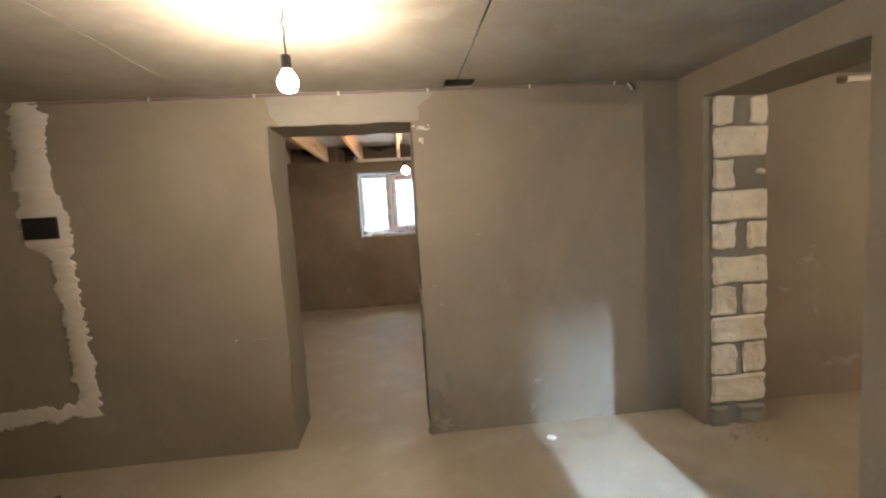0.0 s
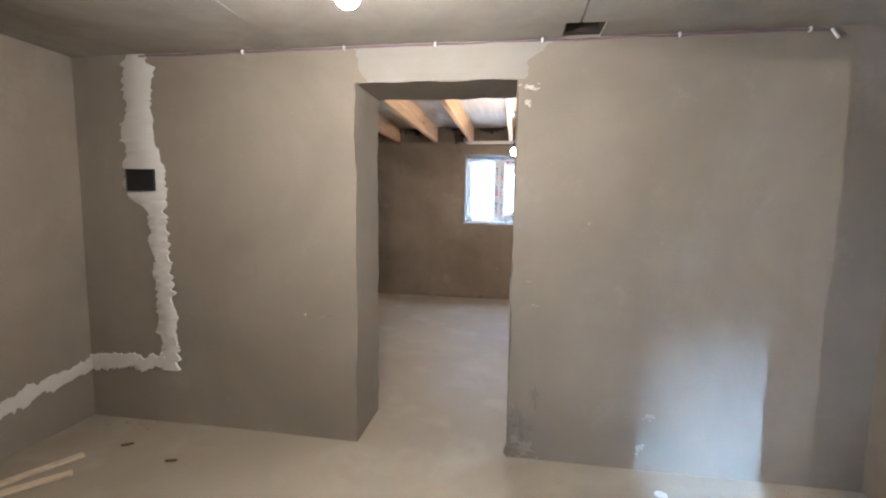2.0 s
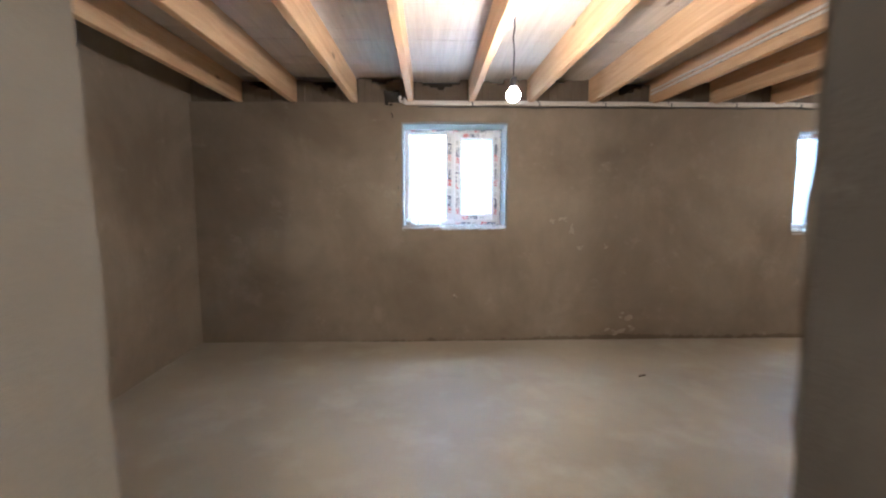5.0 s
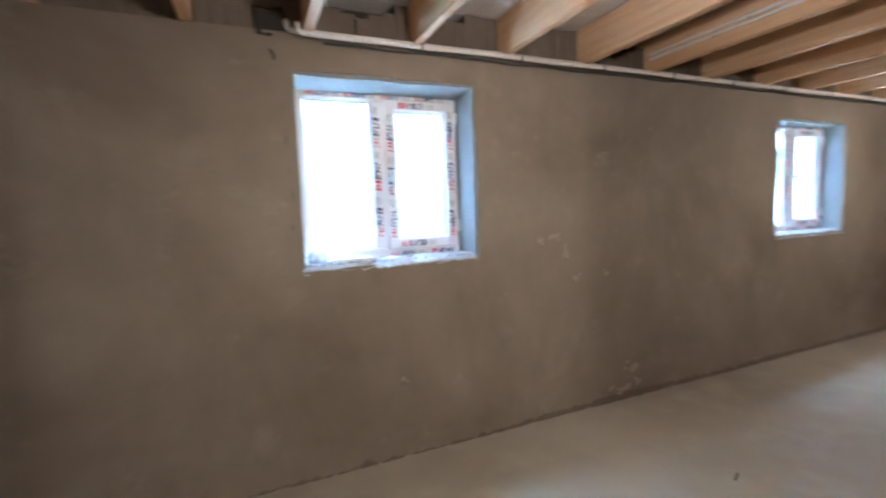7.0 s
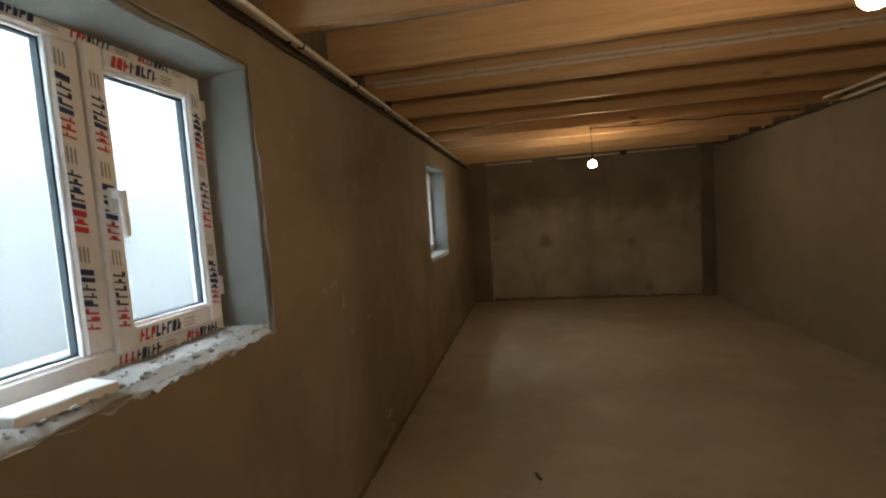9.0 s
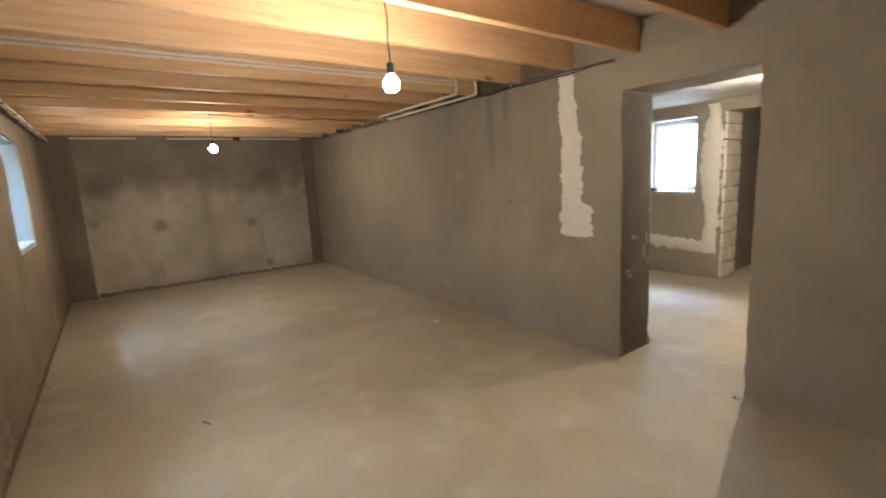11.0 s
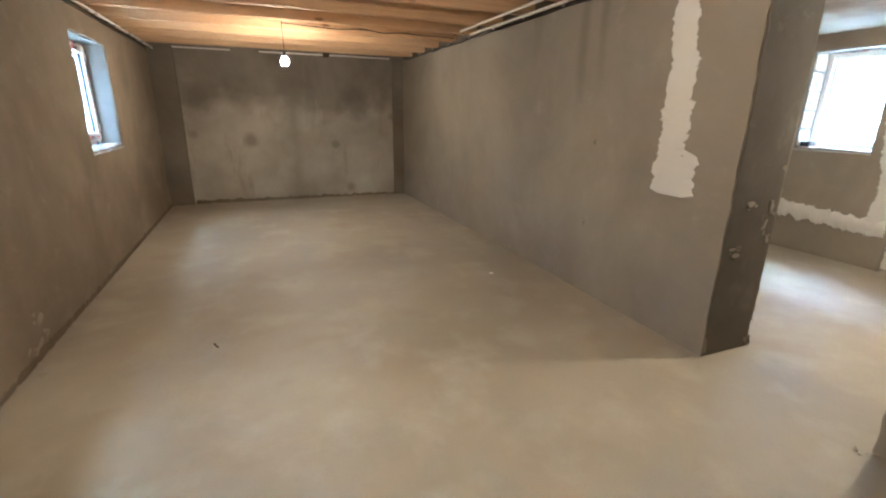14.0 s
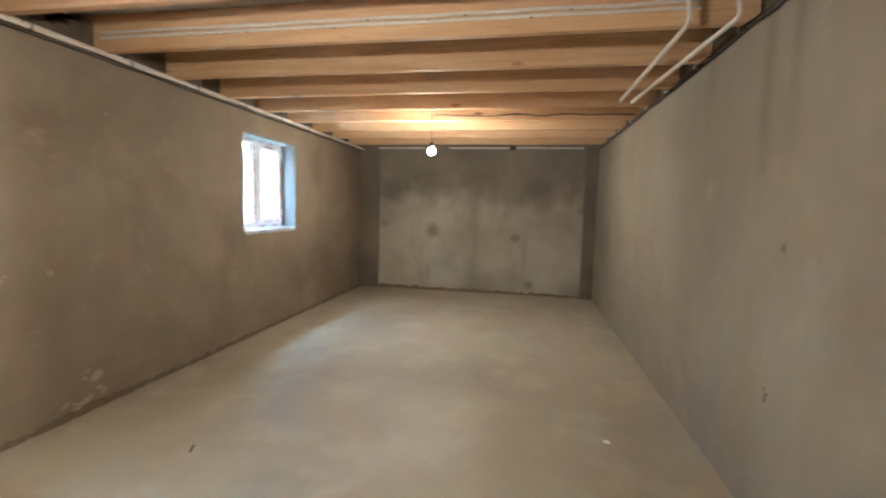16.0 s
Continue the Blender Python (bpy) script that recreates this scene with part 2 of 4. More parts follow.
def plain(name, c, rough=0.5, spot=0.08, scale=30.0, metal=0.0, spec=0.4):
    """A small thing of one colour, with faint dirt."""
    n = Nodes(name)
    k = tuple(v * 0.6 for v in c)
    col = n.mix(n.math("MULTIPLY", n.ramp(n.noise(scale, 4, 0.65), (0.5, 0.0), (0.75, 1.0)), spot * 5), c, k)
    return n.done(col, rough, n.bump(n.noise(scale * 3, 2, 0.6), 0.1, 0.001), metal, spec)


PVC = plain("white_pvc", (0.78, 0.79, 0.80), 0.35, 0.04)
FILM = plain("protective_film", (0.73, 0.73, 0.745), 0.40, 0.05)
GASKET = plain("black_gasket", (0.03, 0.04, 0.05), 0.6)
RED = plain("red_print", (0.50, 0.045, 0.05), 0.5)
NAVY = plain("navy_print", (0.02, 0.03, 0.10), 0.5)
GREY = plain("grey_print", (0.28, 0.27, 0.27), 0.5)
CONDUIT = plain("pale_plastic_conduit", (0.66, 0.61, 0.54), 0.45, 0.08)
CABLE = plain("dark_cable", (0.035, 0.03, 0.028), 0.6)
LILAC = plain("violet_twin_wire", (0.20, 0.12, 0.17), 0.6)
BLACK = plain("black_plastic", (0.012, 0.012, 0.013), 0.5)
WHITE = plain("white_plastic", (0.74, 0.73, 0.70), 0.4)
CHIP = plain("dark_wood_chip", (0.07, 0.045, 0.025), 0.8)
# near-black stands in for shade inside holes and behind the joist ends
HOLE_SHADE = plain("hole_shade_black", (0.035, 0.028, 0.022), 0.95)
OUTSIDE = plaster("grey_outer_wall", (0.183, 0.186, 0.188), (0.210, 0.213, 0.215), (0.238, 0.241, 0.242), scratch=0.1)
GROUND = plaster("outer_concrete", (0.42, 0.42, 0.41), (0.52, 0.52, 0.50), (0.6, 0.6, 0.58))


def clear_material(name, tint, rough=0.0):
    n = Nodes(name)
    clear = n.add("ShaderNodeBsdfTransparent", Color=(*tint, 1))
    gloss = n.add("ShaderNodeBsdfGlossy", Roughness=rough)
    mixed = n.add("ShaderNodeMixShader")
    mixed.inputs[0].default_value = 0.05
    n.t.links.new(clear.outputs[0], mixed.inputs[1])
    n.t.links.new(gloss.outputs[0], mixed.inputs[2])
    n.t.links.new(mixed.outputs[0], n.t.nodes["Material Output"].inputs[0])
    return n.m


GLASS = clear_material("window_glass", (0.93, 0.96, 0.96))
SHEET = plain("crumpled_clear_plastic", (0.80, 0.83, 0.83), 0.22, 0.02, spec=0.5)
SHEET.node_tree.nodes["Principled BSDF"].inputs["Alpha"].default_value = 0.55


def lamp_material(strength):
    n = Nodes("lit_bulb")
    n.b.inputs["Emission Color"].default_value = (*BULB_COLOR, 1)
    n.b.inputs["Emission Strength"].default_value = strength
    return n.done((0.9, 0.9, 0.85), 0.4)


# ---- mesh tools ----
def wobble(v, freq, amp, seed=0.0):
    """A smooth small push of a point, the same for points at one place."""
    p = Vector(v) * freq + Vector((seed, seed * 1.7, seed * 0.6))
    return Vector((noise.noise(p), noise.noise(p + Vector((19.1, 3, 7))), noise.noise(p + Vector((5, 31.7, 2))))) * amp


def mesh_of(bm, name, material, smooth=None):
    me = bpy.data.meshes.new(name)
    bmesh.ops.recalc_face_normals(bm, faces=bm.faces)
    bm.to_mesh(me)
    bm.free()
    me.materials.append(material)
    if smooth:
        for p in me.polygons:
            p.use_smooth = True
        me.set_sharp_from_angle(angle=radians(smooth))
    return me


def thing(name, at, label, category, group=""):
    """A thing of several parts: an Empty at its base."""
    ob = new(name)
    ob.empty_display_size = 0.05
    ob.location = at
    return tagged(ob, label, category, group)


def base_of(ob):
    p = Vector((0, 0, 0))
    while ob:
        p += ob.location
        ob = ob.parent
    return p


def part(name, bm, material, parent=None, label="", smooth=None):
    """One mesh object, given in world coordinates, under a thing or a part."""
    if parent:
        bmesh.ops.translate(bm, verts=bm.verts, vec=-base_of(parent))
    ob = new(name, mesh_of(bm, name, material, smooth))
    ob.parent = parent
    return tagged(ob, label)


def solid(name, bm, material, label, category, group="", smooth=None, kind=""):
    return tagged(new(name, mesh_of(bm, name, material, smooth)), label, category, group, kind)


def box(x0, x1, y0, y1, z0, z1, bevel=0.0, bm=None):
    bm = bm or bmesh.new()
    got = bmesh.ops.create_cube(bm, size=1, matrix=Matrix.Translation(((x0 + x1) / 2, (y0 + y1) / 2, (z0 + z1) / 2)) @ Matrix.Diagonal((x1 - x0, y1 - y0, z1 - z0, 1)))
    if bevel:
        es = list({e for v in got["verts"] for e in v.link_edges})
        bmesh.ops.bevel(bm, geom=es, offset=bevel, segments=1, affect="EDGES")
    return bm


def rough_box(x0, x1, y0, y1, z0, z1, bevel, cuts, freq, amp, seed=0.0):
    """A chipped, uneven box."""
    bm = box(x0, x1, y0, y1, z0, z1, bevel)
    if cuts:
        bmesh.ops.subdivide_edges(bm, edges=bm.edges, cuts=cuts, use_grid_fill=True)
    for v in bm.verts:
        v.co += wobble(v.co, freq, amp, seed)
    return bm


def tube(points, radius, sides=8, bm=None):
    """A round pipe along points."""
    bm = bm or bmesh.new()
    pts = [Vector(p) for p in points]
    rings = []
    side = None
    for i, p in enumerate(pts):
        d = (pts[min(i + 1, len(pts) - 1)] - pts[max(i - 1, 0)]).normalized()
        if side is None:
            side = d.orthogonal().normalized()
        side = (side - d * side.dot(d)).normalized()
        up = d.cross(side)
        rings.append([bm.verts.new(p + radius * (side * math.cos(a) + up * math.sin(a))) for a in (2 * math.pi * k / sides for k in range(sides))])
    for a, b in zip(rings, rings[1:]):
        for k in range(sides):
            bm.faces.new((a[k], a[(k + 1) % sides], b[(k + 1) % sides], b[k]))
    bm.faces.new(rings[0][::-1])
    bm.faces.new(rings[-1])
    return bm


def sagging(a, b, steps, sag, jitter, seed):
    """Points from a to b that sag between fixings and wander a little."""
    a, b = Vector(a), Vector(b)
    out = []
    for i in range(steps + 1):
        f = i / steps
        p = a.lerp(b, f) + wobble((f * 9, seed, 0), 1.0, jitter, seed)
        p.z -= sag * 4 * f * (1 - f)
        out.append(p)
    return out


def bent(points, radius, steps=5):
    """Rounded corners for a pipe's path."""
    pts = [Vector(p) for p in points]
    out = [pts[0]]
    for a, b, c in zip(pts, pts[1:], pts[2:]):
        u, w = (a - b).normalized(), (c - b).normalized()
        p, q = b + u * radius, b + w * radius
        for k in range(steps + 1):
            f = k / steps
            out.append(p * (1 - f) ** 2 + b * 2 * f * (1 - f) + q * f * f)
    return out + [pts[-1]]


def turned(profile, sides=16, at=(0, 0, 0)):
    """A lathe shape from (radius, height) pairs."""
    bm = bmesh.new()
    o = Vector(at)
    rings = [[bm.verts.new(o + Vector((r * math.cos(a), r * math.sin(a), z))) for a in (2 * math.pi * k / sides for k in range(sides))] for r, z in profile]
    for a, b in zip(rings, rings[1:]):
        for k in range(sides):
            bm.faces.new((a[k], a[(k + 1) % sides], b[(k + 1) % sides], b[k]))
    bm.faces.new(rings[0][::-1])
    bm.faces.new(rings[-1])
    return bm


def breaks(a, b, step, extra):
    """Grid lines from a to b, with the given ones among them."""
    marks = sorted({a, b, *[e for e in extra if a < e < b]})
    out = []
    for p, q in zip(marks, marks[1:]):
        k = max(1, round((q - p) / step))
        out += [p + (q - p) * i / k for i in range(k)]
    return out + [b]


def wall_mesh(axis, at, thick, u0, u1, z0, z1, holes, step=0.07, amp=0.003, wear=0.012, seed=1.0, bm=None):
    """An uneven slab with openings that go right through it. axis 'x': it runs along x with its faces at y = at and at + thick;
    'y': it runs along y; 'z': it lies flat, u is x and z is y. Edges of the openings are worn."""
    us = breaks(u0, u1, step, [h for o in holes for h in o[:2]])
    zs = breaks(z0, z1, step, [h for o in holes for h in o[2:]])
    ds = breaks(at, at + thick, 0.14, [])
    bm, made = bm or bmesh.new(), {}

    def vert(i, j, k):
        if (i, j, k) not in made:
            u, d, z = us[i], ds[j], zs[k]
            v = Vector((u, d, z) if axis == "x" else (d, u, z) if axis == "y" else (u, z, d))
            push = wobble(v, 1.3, amp * 1.6, seed) + wobble(v, 7.0, amp * 0.35, seed)
            near = min([max(o[0] - u, u - o[1], o[2] - z, z - o[3]) for o in holes] or [1.0])
            if near < 0.02 and (j == 0 or j == len(ds) - 1):
                push += wobble(v, 4.0, wear * 0.5, seed + 3) + wobble(v, 30.0, wear * 0.5, seed + 5)
            made[i, j, k] = bm.verts.new(v + push)
        return made[i, j, k]

    def full(i, k):
        if not (0 <= i < len(us) - 1 and 0 <= k < len(zs) - 1):
            return False
        u, z = (us[i] + us[i + 1]) / 2, (zs[k] + zs[k + 1]) / 2
        return not any(o[0] < u < o[1] and o[2] < z < o[3] for o in holes)

    last = len(ds) - 1
    for i in range(len(us) - 1):
        for k in range(len(zs) - 1):
            if not full(i, k):
                continue
            for j in (0, last):
                bm.faces.new([vert(i, j, k), vert(i + 1, j, k), vert(i + 1, j, k + 1), vert(i, j, k + 1)])
            for di, dk, (p, q) in ((-1, 0, ((0, 0), (0, 1))), (1, 0, ((1, 0), (1, 1))), (0, -1, ((0, 0), (1, 0))), (0, 1, ((0, 1), (1, 1)))):
                if not full(i + di, k + dk):
                    for j in range(last):
                        bm.faces.new([vert(i + p[0], j, k + p[1]), vert(i + q[0], j, k + q[1]), vert(i + q[0], j + 1, k + q[1]), vert(i + p[0], j + 1, k + p[1])])
    return bm


def wall(name, axis, at, thick, u0, u1, z0, z1, holes, material, label, **more):
    return solid(name, wall_mesh(axis, at, thick, u0, u1, z0, z1, holes, **more), material, label, "wall", smooth=50, kind="structure")


def patch(name, spans, axis, at, out, material, label, seed=1.0, thick=0.009, jag=0.036, step=0.011):
    """A smear of filler on a wall with ragged edges. spans: runs of (along, from, to) where along is the height for
    'up' runs; between them the sides are drawn straight, then frayed. axis: 'x' or 'y', the way that the wall runs."""
    bm = bmesh.new()
    rows = []
    for (s0, a0, b0), (s1, a1, b1) in zip(spans, spans[1:]):
        k = max(1, round(abs(s1 - s0) / step))
        rows += [(s0 + (s1 - s0) * i / k, a0 + (a1 - a0) * i / k, b0 + (b1 - b0) * i / k) for i in range(k)]
    rows.append(spans[-1])

    def place(u, z, d):
        return Vector((u, at + out * d, z)) if axis == "x" else Vector((at + out * d, u, z))

    def fray(s, side):
        p = Vector((s * 11, side * 40 + seed, seed))
        return jag * (noise.noise(p) + 0.6 * noise.noise(p * 2.7) + 0.55 * noise.noise(p * 6.1) + 0.22 * noise.noise(p * 15.3))

    prev = None
    for s, a, b in rows:
        a2, b2 = a + fray(s, 1), b + fray(s, 2)
        zj = jag * 0.25 * noise.noise(Vector((s * 40, seed, 9)))
        us = [a2, a2 + (b2 - a2) * 0.12, (a2 + b2) / 2, b2 - (b2 - a2) * 0.12, b2]
        hs = [-0.012, thick, thick * 1.3, thick, -0.012]
        ring = [bm.verts.new(place(u, s + zj, h + 0.0015 * noise.noise(Vector((u * 30, s * 30, 0))))) for u, h in zip(us, hs)]
        if prev:
            for p, q, r, t in zip(prev, prev[1:], ring[1:], ring):
                bm.faces.new((p, q, r, t))
        prev = ring
    return bm


# ---- the large structure ----
solid("floor", wall_mesh("z", -0.18, 0.18, B_L - 0.3, B_R + 0.3, -5.3, B_WIN + 0.4, [], step=0.12, amp=0.004), SCREED,
      "dusty floated cement screed floor, beige grey", "floor", smooth=50, kind="structure")
wall_divide = wall("wall_divide", "x", 0.0, T, B_L - 0.3, B_R + 0.3, -0.1, 2.285, [(DOOR_L, DOOR_R, -0.2, DOOR_H)], CEMENT_D,
                   "grey cement-plastered wall with a bare doorway", seed=2.0, wear=0.018)
wall_window = wall("wall_window", "x", B_WIN, WIN_T, B_L - 0.3, B_R + 0.3, -0.1, 2.29, [(W1[0] - 0.012, W1[1] + 0.034, W1[2] - 0.015, W1[3] + 0.032), W2], CEMENT_B, "brown grey plastered wall with two small windows", seed=4.0, wear=0.02)
wall("wall_left_b", "y", B_L - 0.3, 0.3, T - 0.25, B_WIN + 0.2, -0.1, 2.6, [], CEMENT_B, "brown grey cement-plastered wall", seed=6.0)
wall_end = wall("wall_end", "y", B_R, 0.3, T - 0.25, B_WIN + 0.2, -0.1, 2.6, [], FOUNDATION, "mottled bare concrete foundation wall with damp stains", seed=8.0, amp=0.01)
wall("wall_left_a", "y", A_L - 0.3, 0.3, A_BACK - 0.05, 0.01, -0.1, CEIL_A + 0.03, [], CEMENT, "grey cement-plastered wall", seed=9.0)
wall_right = wall("wall_right_a", "y", A_R, 0.42, A_BACK - 0.05, 0.01, -0.1, CEIL_A + 0.03, [(SIDE[0], SIDE[1], -0.2, SIDE[2])], CEMENT,
                  "grey plastered wall with an open block-lined doorway", seed=10.0)
wall_back = wall("wall_back_a", "x", A_BACK - BACK_T, BACK_T, A_L - 0.3, 5.5, -0.1, CEIL_A + 0.03, [(HALL[0], HALL[1], -0.2, HALL[2]), WA], CEMENT,
                 "grey plastered wall with a window and a doorway", seed=12.0, wear=0.02)
wall("wall_side_room", "y", 5.2, 0.3, A_BACK, 0.01, -0.1, CEIL_A + 0.03, [], CEMENT, "grey cement-plastered wall of the side room", seed=13.0)
wall("wall_hall_left", "y", -1.1, 0.3, -5.3, A_BACK - BACK_T, -0.1, 2.3, [], CEMENT, "grey plastered wall of the hall", step=0.15)
wall("wall_hall_right", "y", 1.46, 0.15, -5.3, A_BACK - BACK_T, -0.1, 2.3, [], CEMENT, "grey plastered wall of the hall", step=0.15)
wall("wall_hall_back", "x", -5.3, 0.3, -1.1, 1.6, -0.1, 2.3, [], CEMENT, "grey plastered wall of the hall", step=0.15)

# ceiling of the first room: three concrete panels with open joints
HOLE = (1.085, 1.27, -0.19, -0.03)
slab = bmesh.new()
for x0, x1, holes in ((A_L - 0.3, -0.394, []), (-0.386, 1.151, []), (1.159, 5.5, [])):
    wall_mesh("z", CEIL_A, 0.2, x0, x1, A_BACK - BACK_T, -0.192 if x0 > -1 else 0.15, [], step=0.11, amp=0.005, seed=3.0, bm=slab)
for x0, x1 in ((-0.386, HOLE[0]), (HOLE[1], 5.5)):
    wall_mesh("z", CEIL_A, 0.2, x0, x1, -0.19, 0.15, [], step=0.045, amp=0.005, wear=0.02, seed=3.0, bm=slab)
box(-0.42, 1.08, A_BACK - BACK_T, 0.15, CEIL_A + 0.022, CEIL_A + 0.19, bm=slab)
box(1.08, 1.18, A_BACK - BACK_T, -0.2, CEIL_A + 0.022, CEIL_A + 0.19, bm=slab)
solid("ceiling_a", slab, SLAB, "rough concrete slab ceiling with open panel joints", "ceiling", smooth=50, kind="structure")
ceiling_a = bpy.data.objects["ceiling_a"]
# near-black lining paints shade into the hole in the slab
cave = bmesh.new()
for x0, x1, y0, y1, z0, z1 in ((HOLE[0] - 0.02, HOLE[0] + 0.012, HOLE[2], HOLE[3], CEIL_A + 0.008, CEIL_A + 0.19), (HOLE[1] - 0.012, HOLE[1] + 0.02, HOLE[2], HOLE[3], CEIL_A + 0.008, CEIL_A + 0.19),
                               (HOLE[0], HOLE[1], HOLE[2] - 0.02, HOLE[2] + 0.012, CEIL_A + 0.009, CEIL_A + 0.19), (HOLE[0], HOLE[1], HOLE[3] - 0.012, 0.1, CEIL_A + 0.009, CEIL_A + 0.19),
                               (HOLE[0], HOLE[1], HOLE[2], HOLE[3], CEIL_A + 0.10, CEIL_A + 0.18)):
    box(x0, x1, y0, y1, z0, z1, bm=cave)
part("cavity", cave, HOLE_SHADE, ceiling_a, "near-black lining that paints shade into the slab's hole")

# ceiling of the long room: boards over the joists
boards = bmesh.new()
y = T - 0.2
while y < B_WIN + 0.2:
    box(B_L - 0.02, B_R + 0.02, y, y + 0.196, BOARD_Z + random.uniform(0, 0.004), BOARD_Z + 0.03, bm=boards)
    y += 0.2
solid("ceiling_b", boards, BOARD, "pale board ceiling above the joists", "ceiling", kind="structure")
# unseen cover above the rooms; its overhang is added to trim the skylight
solid("upper_floor", box(B_L - 0.3, B_R + 0.3, A_BACK - BACK_T, OVERHANG_Y, 2.58, 2.95, 0.01), OUTSIDE, "unseen grey slab closing the top, jutting out to trim skylight", "building", kind="structure")
solid("roof_hall", box(-1.1, 1.61, -5.3, A_BACK - BACK_T, 2.3, 2.5, 0.01), OUTSIDE, "grey flat roof over the entrance hall", "roof", kind="structure")
# near-black backing paints shade into the gaps behind the joist ends
rim = box(B_L - 0.3, B_R + 0.3, B_WIN + 0.2, B_WIN + WIN_T, 2.27, 2.6)
box(B_L - 0.3, B_R + 0.3, 0.02, 0.17, 2.27, 2.58, bm=rim)
solid("rim_boards", rim, HOLE_SHADE, "near-black backing painted as shade behind the joist ends", "trim", kind="structure")

# outside: ground around the house, the white wall of the light well
ring = bmesh.new()
for x0, x1, y0, y1 in ((-90, 90, 4.457, 90), (-90, 90, -90, -5.3), (-90, B_L - 0.3, -5.3, 4.457), (B_R + 0.3, 90, -5.3, 4.457)):
    box(x0, x1, y0, y1, 0.3, YARD_Z, bm=ring)
box(1.61, 5.5, -5.3, A_BACK - BACK_T, 0.3, YARD_Z, bm=ring)
box(B_L - 0.3, -1.1, -5.3, A_BACK - BACK_T, 0.3, YARD_Z, bm=ring)
solid("ground", ring, GROUND, "pale concrete ground around the house", "ground", kind="structure")
well = wall_mesh("x", YARD_Y, 0.25, -6.0, 13.0, YARD_Z - 0.02, YARD_TOP, [], step=0.3, amp=0.008)
box(-6.0, 13.0, YARD_Y - 0.13, YARD_Y + 0.01, YARD_Z, YARD_Z + 0.08, 0.01, bm=well)
solid("wall_outside", well, OUTSIDE, "grey rendered wall outside the windows", "wall", smooth=50, kind="structure")
# unseen wall added to hold low skylight off the back window
solid("wall_yard", wall_mesh("x", -5.3, 0.2, 1.62, 12.0, YARD_Z - 0.02, 1.95, [], step=0.3, amp=0.008), OUTSIDE, "unseen grey wall added to cut low sky at the back window", "wall", smooth=50, kind="structure")

# two tall unseen blocks added across the yard; their gap trims the hazy sun
for x0, x1 in ((-42.0, 3.76), (4.92, 46.0)):
    solid("apartment_block", box(x0, x1, -37.0, -25.0, YARD_Z - 0.1, 22.0, 0.05), OUTSIDE, "tall unseen grey block added to narrow the sunlight", "building", "blocks across the yard", kind="structure")

# bare lintel over the doorway, masonry between the joist ends
bm = patch("", [(2.055, 0.0, 0.95), (2.09, -0.03, 0.99), (2.16, -0.05, 1.02), (2.246, -0.10, 1.13)], "x", 0.0, -1, LINTEL, "", 4.0, 0.006, 0.03)
part("lintel", bm, LINTEL, wall_divide, "pale bare concrete lintel", 40)
JOISTS = (-1.40, -0.89, -0.33, 0.20, 0.77, 1.33, 1.915, 2.505, 3.09, 3.69, 4.28, 4.87, 5.47, 6.06, 6.65)
edges = (B_L - 0.06,) + JOISTS + (B_R,)
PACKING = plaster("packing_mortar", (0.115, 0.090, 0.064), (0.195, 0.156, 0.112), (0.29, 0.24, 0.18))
pockets = thing("joist_pockets", (0, 0, 2.25), "rough mortar packed between the joist ends", "mortar")
tagged(pockets, kind="structure")
for i, (a, b) in enumerate(zip(edges, edges[1:])):
    for y0, y1, s in ((B_WIN + 0.02, B_WIN + 0.2, 1), (0.18, T - 0.03, 2)):
        near_door = s == 2 and b < 1.4
        h = 2.36 + 0.13 * abs(noise.noise(Vector((i * 3.7, s, 0)))) + (0.10 if (i + s) % 3 == 1 else 0.02)
        k = 1 if near_door else 7
        infill = bmesh.new()
        for j in range(k):
            u0, u1 = a + 0.062 + (b - a - 0.064) * j / k, a + 0.062 + (b - a - 0.064) * (j + 1) / k
            if near_door:
                h = 2.50
            top = h + 0.06 * noise.noise(Vector((u0 * 5, s * 3, 1))) + (0.0 if near_door else 0.035 * abs(j - 3))
            c = rough_box(u0 - 0.004, u1 + 0.004, y0 + 0.02 * random.random(), y1, 2.25, min(top, 2.515), 0.008, 6 if near_door else 1, 14, 0.014 if near_door else 0.008, u0)
            tmp = bpy.data.meshes.new("tmp")
            c.to_mesh(tmp)
            c.free()
            infill.from_mesh(tmp)
            bpy.data.meshes.remove(tmp)
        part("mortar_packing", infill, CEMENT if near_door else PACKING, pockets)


# ---- joists ----
def joist(x):
    bm = box(x, x + 0.052, T - 0.24, B_WIN + 0.2, JOIST_Z, BOARD_Z - 0.002, 0.004)
    long = [e for e in bm.edges if abs(e.verts[0].co.y - e.verts[1].co.y) > 1]
    bmesh.ops.subdivide_edges(bm, edges=long, cuts=14)
    for v in bm.verts:
        v.co.x += 0.008 * noise.noise(Vector((x * 3, v.co.y * 0.7, 0)))
        if v.co.z < 2.4:
            v.co.z += 0.005 * noise.noise(Vector((x * 5, v.co.y * 0.9, 4)))
    return solid("ceiling_joist", bm, PINE, "sawn orange-brown pine joist spanning the room", "joist", "ceiling joists", smooth=40)


for x in JOISTS:
    joist(x)


# ---- block-lined door jambs ----
def block(name, parent, x0, x1, y0, y1, z0, z1, seed, material=None):
    bm = rough_box(x0, x1, y0, y1, z0, z1, 0.010, 2, 18, 0.015, seed)
    return part(name, bm, material or BLOCK, parent)


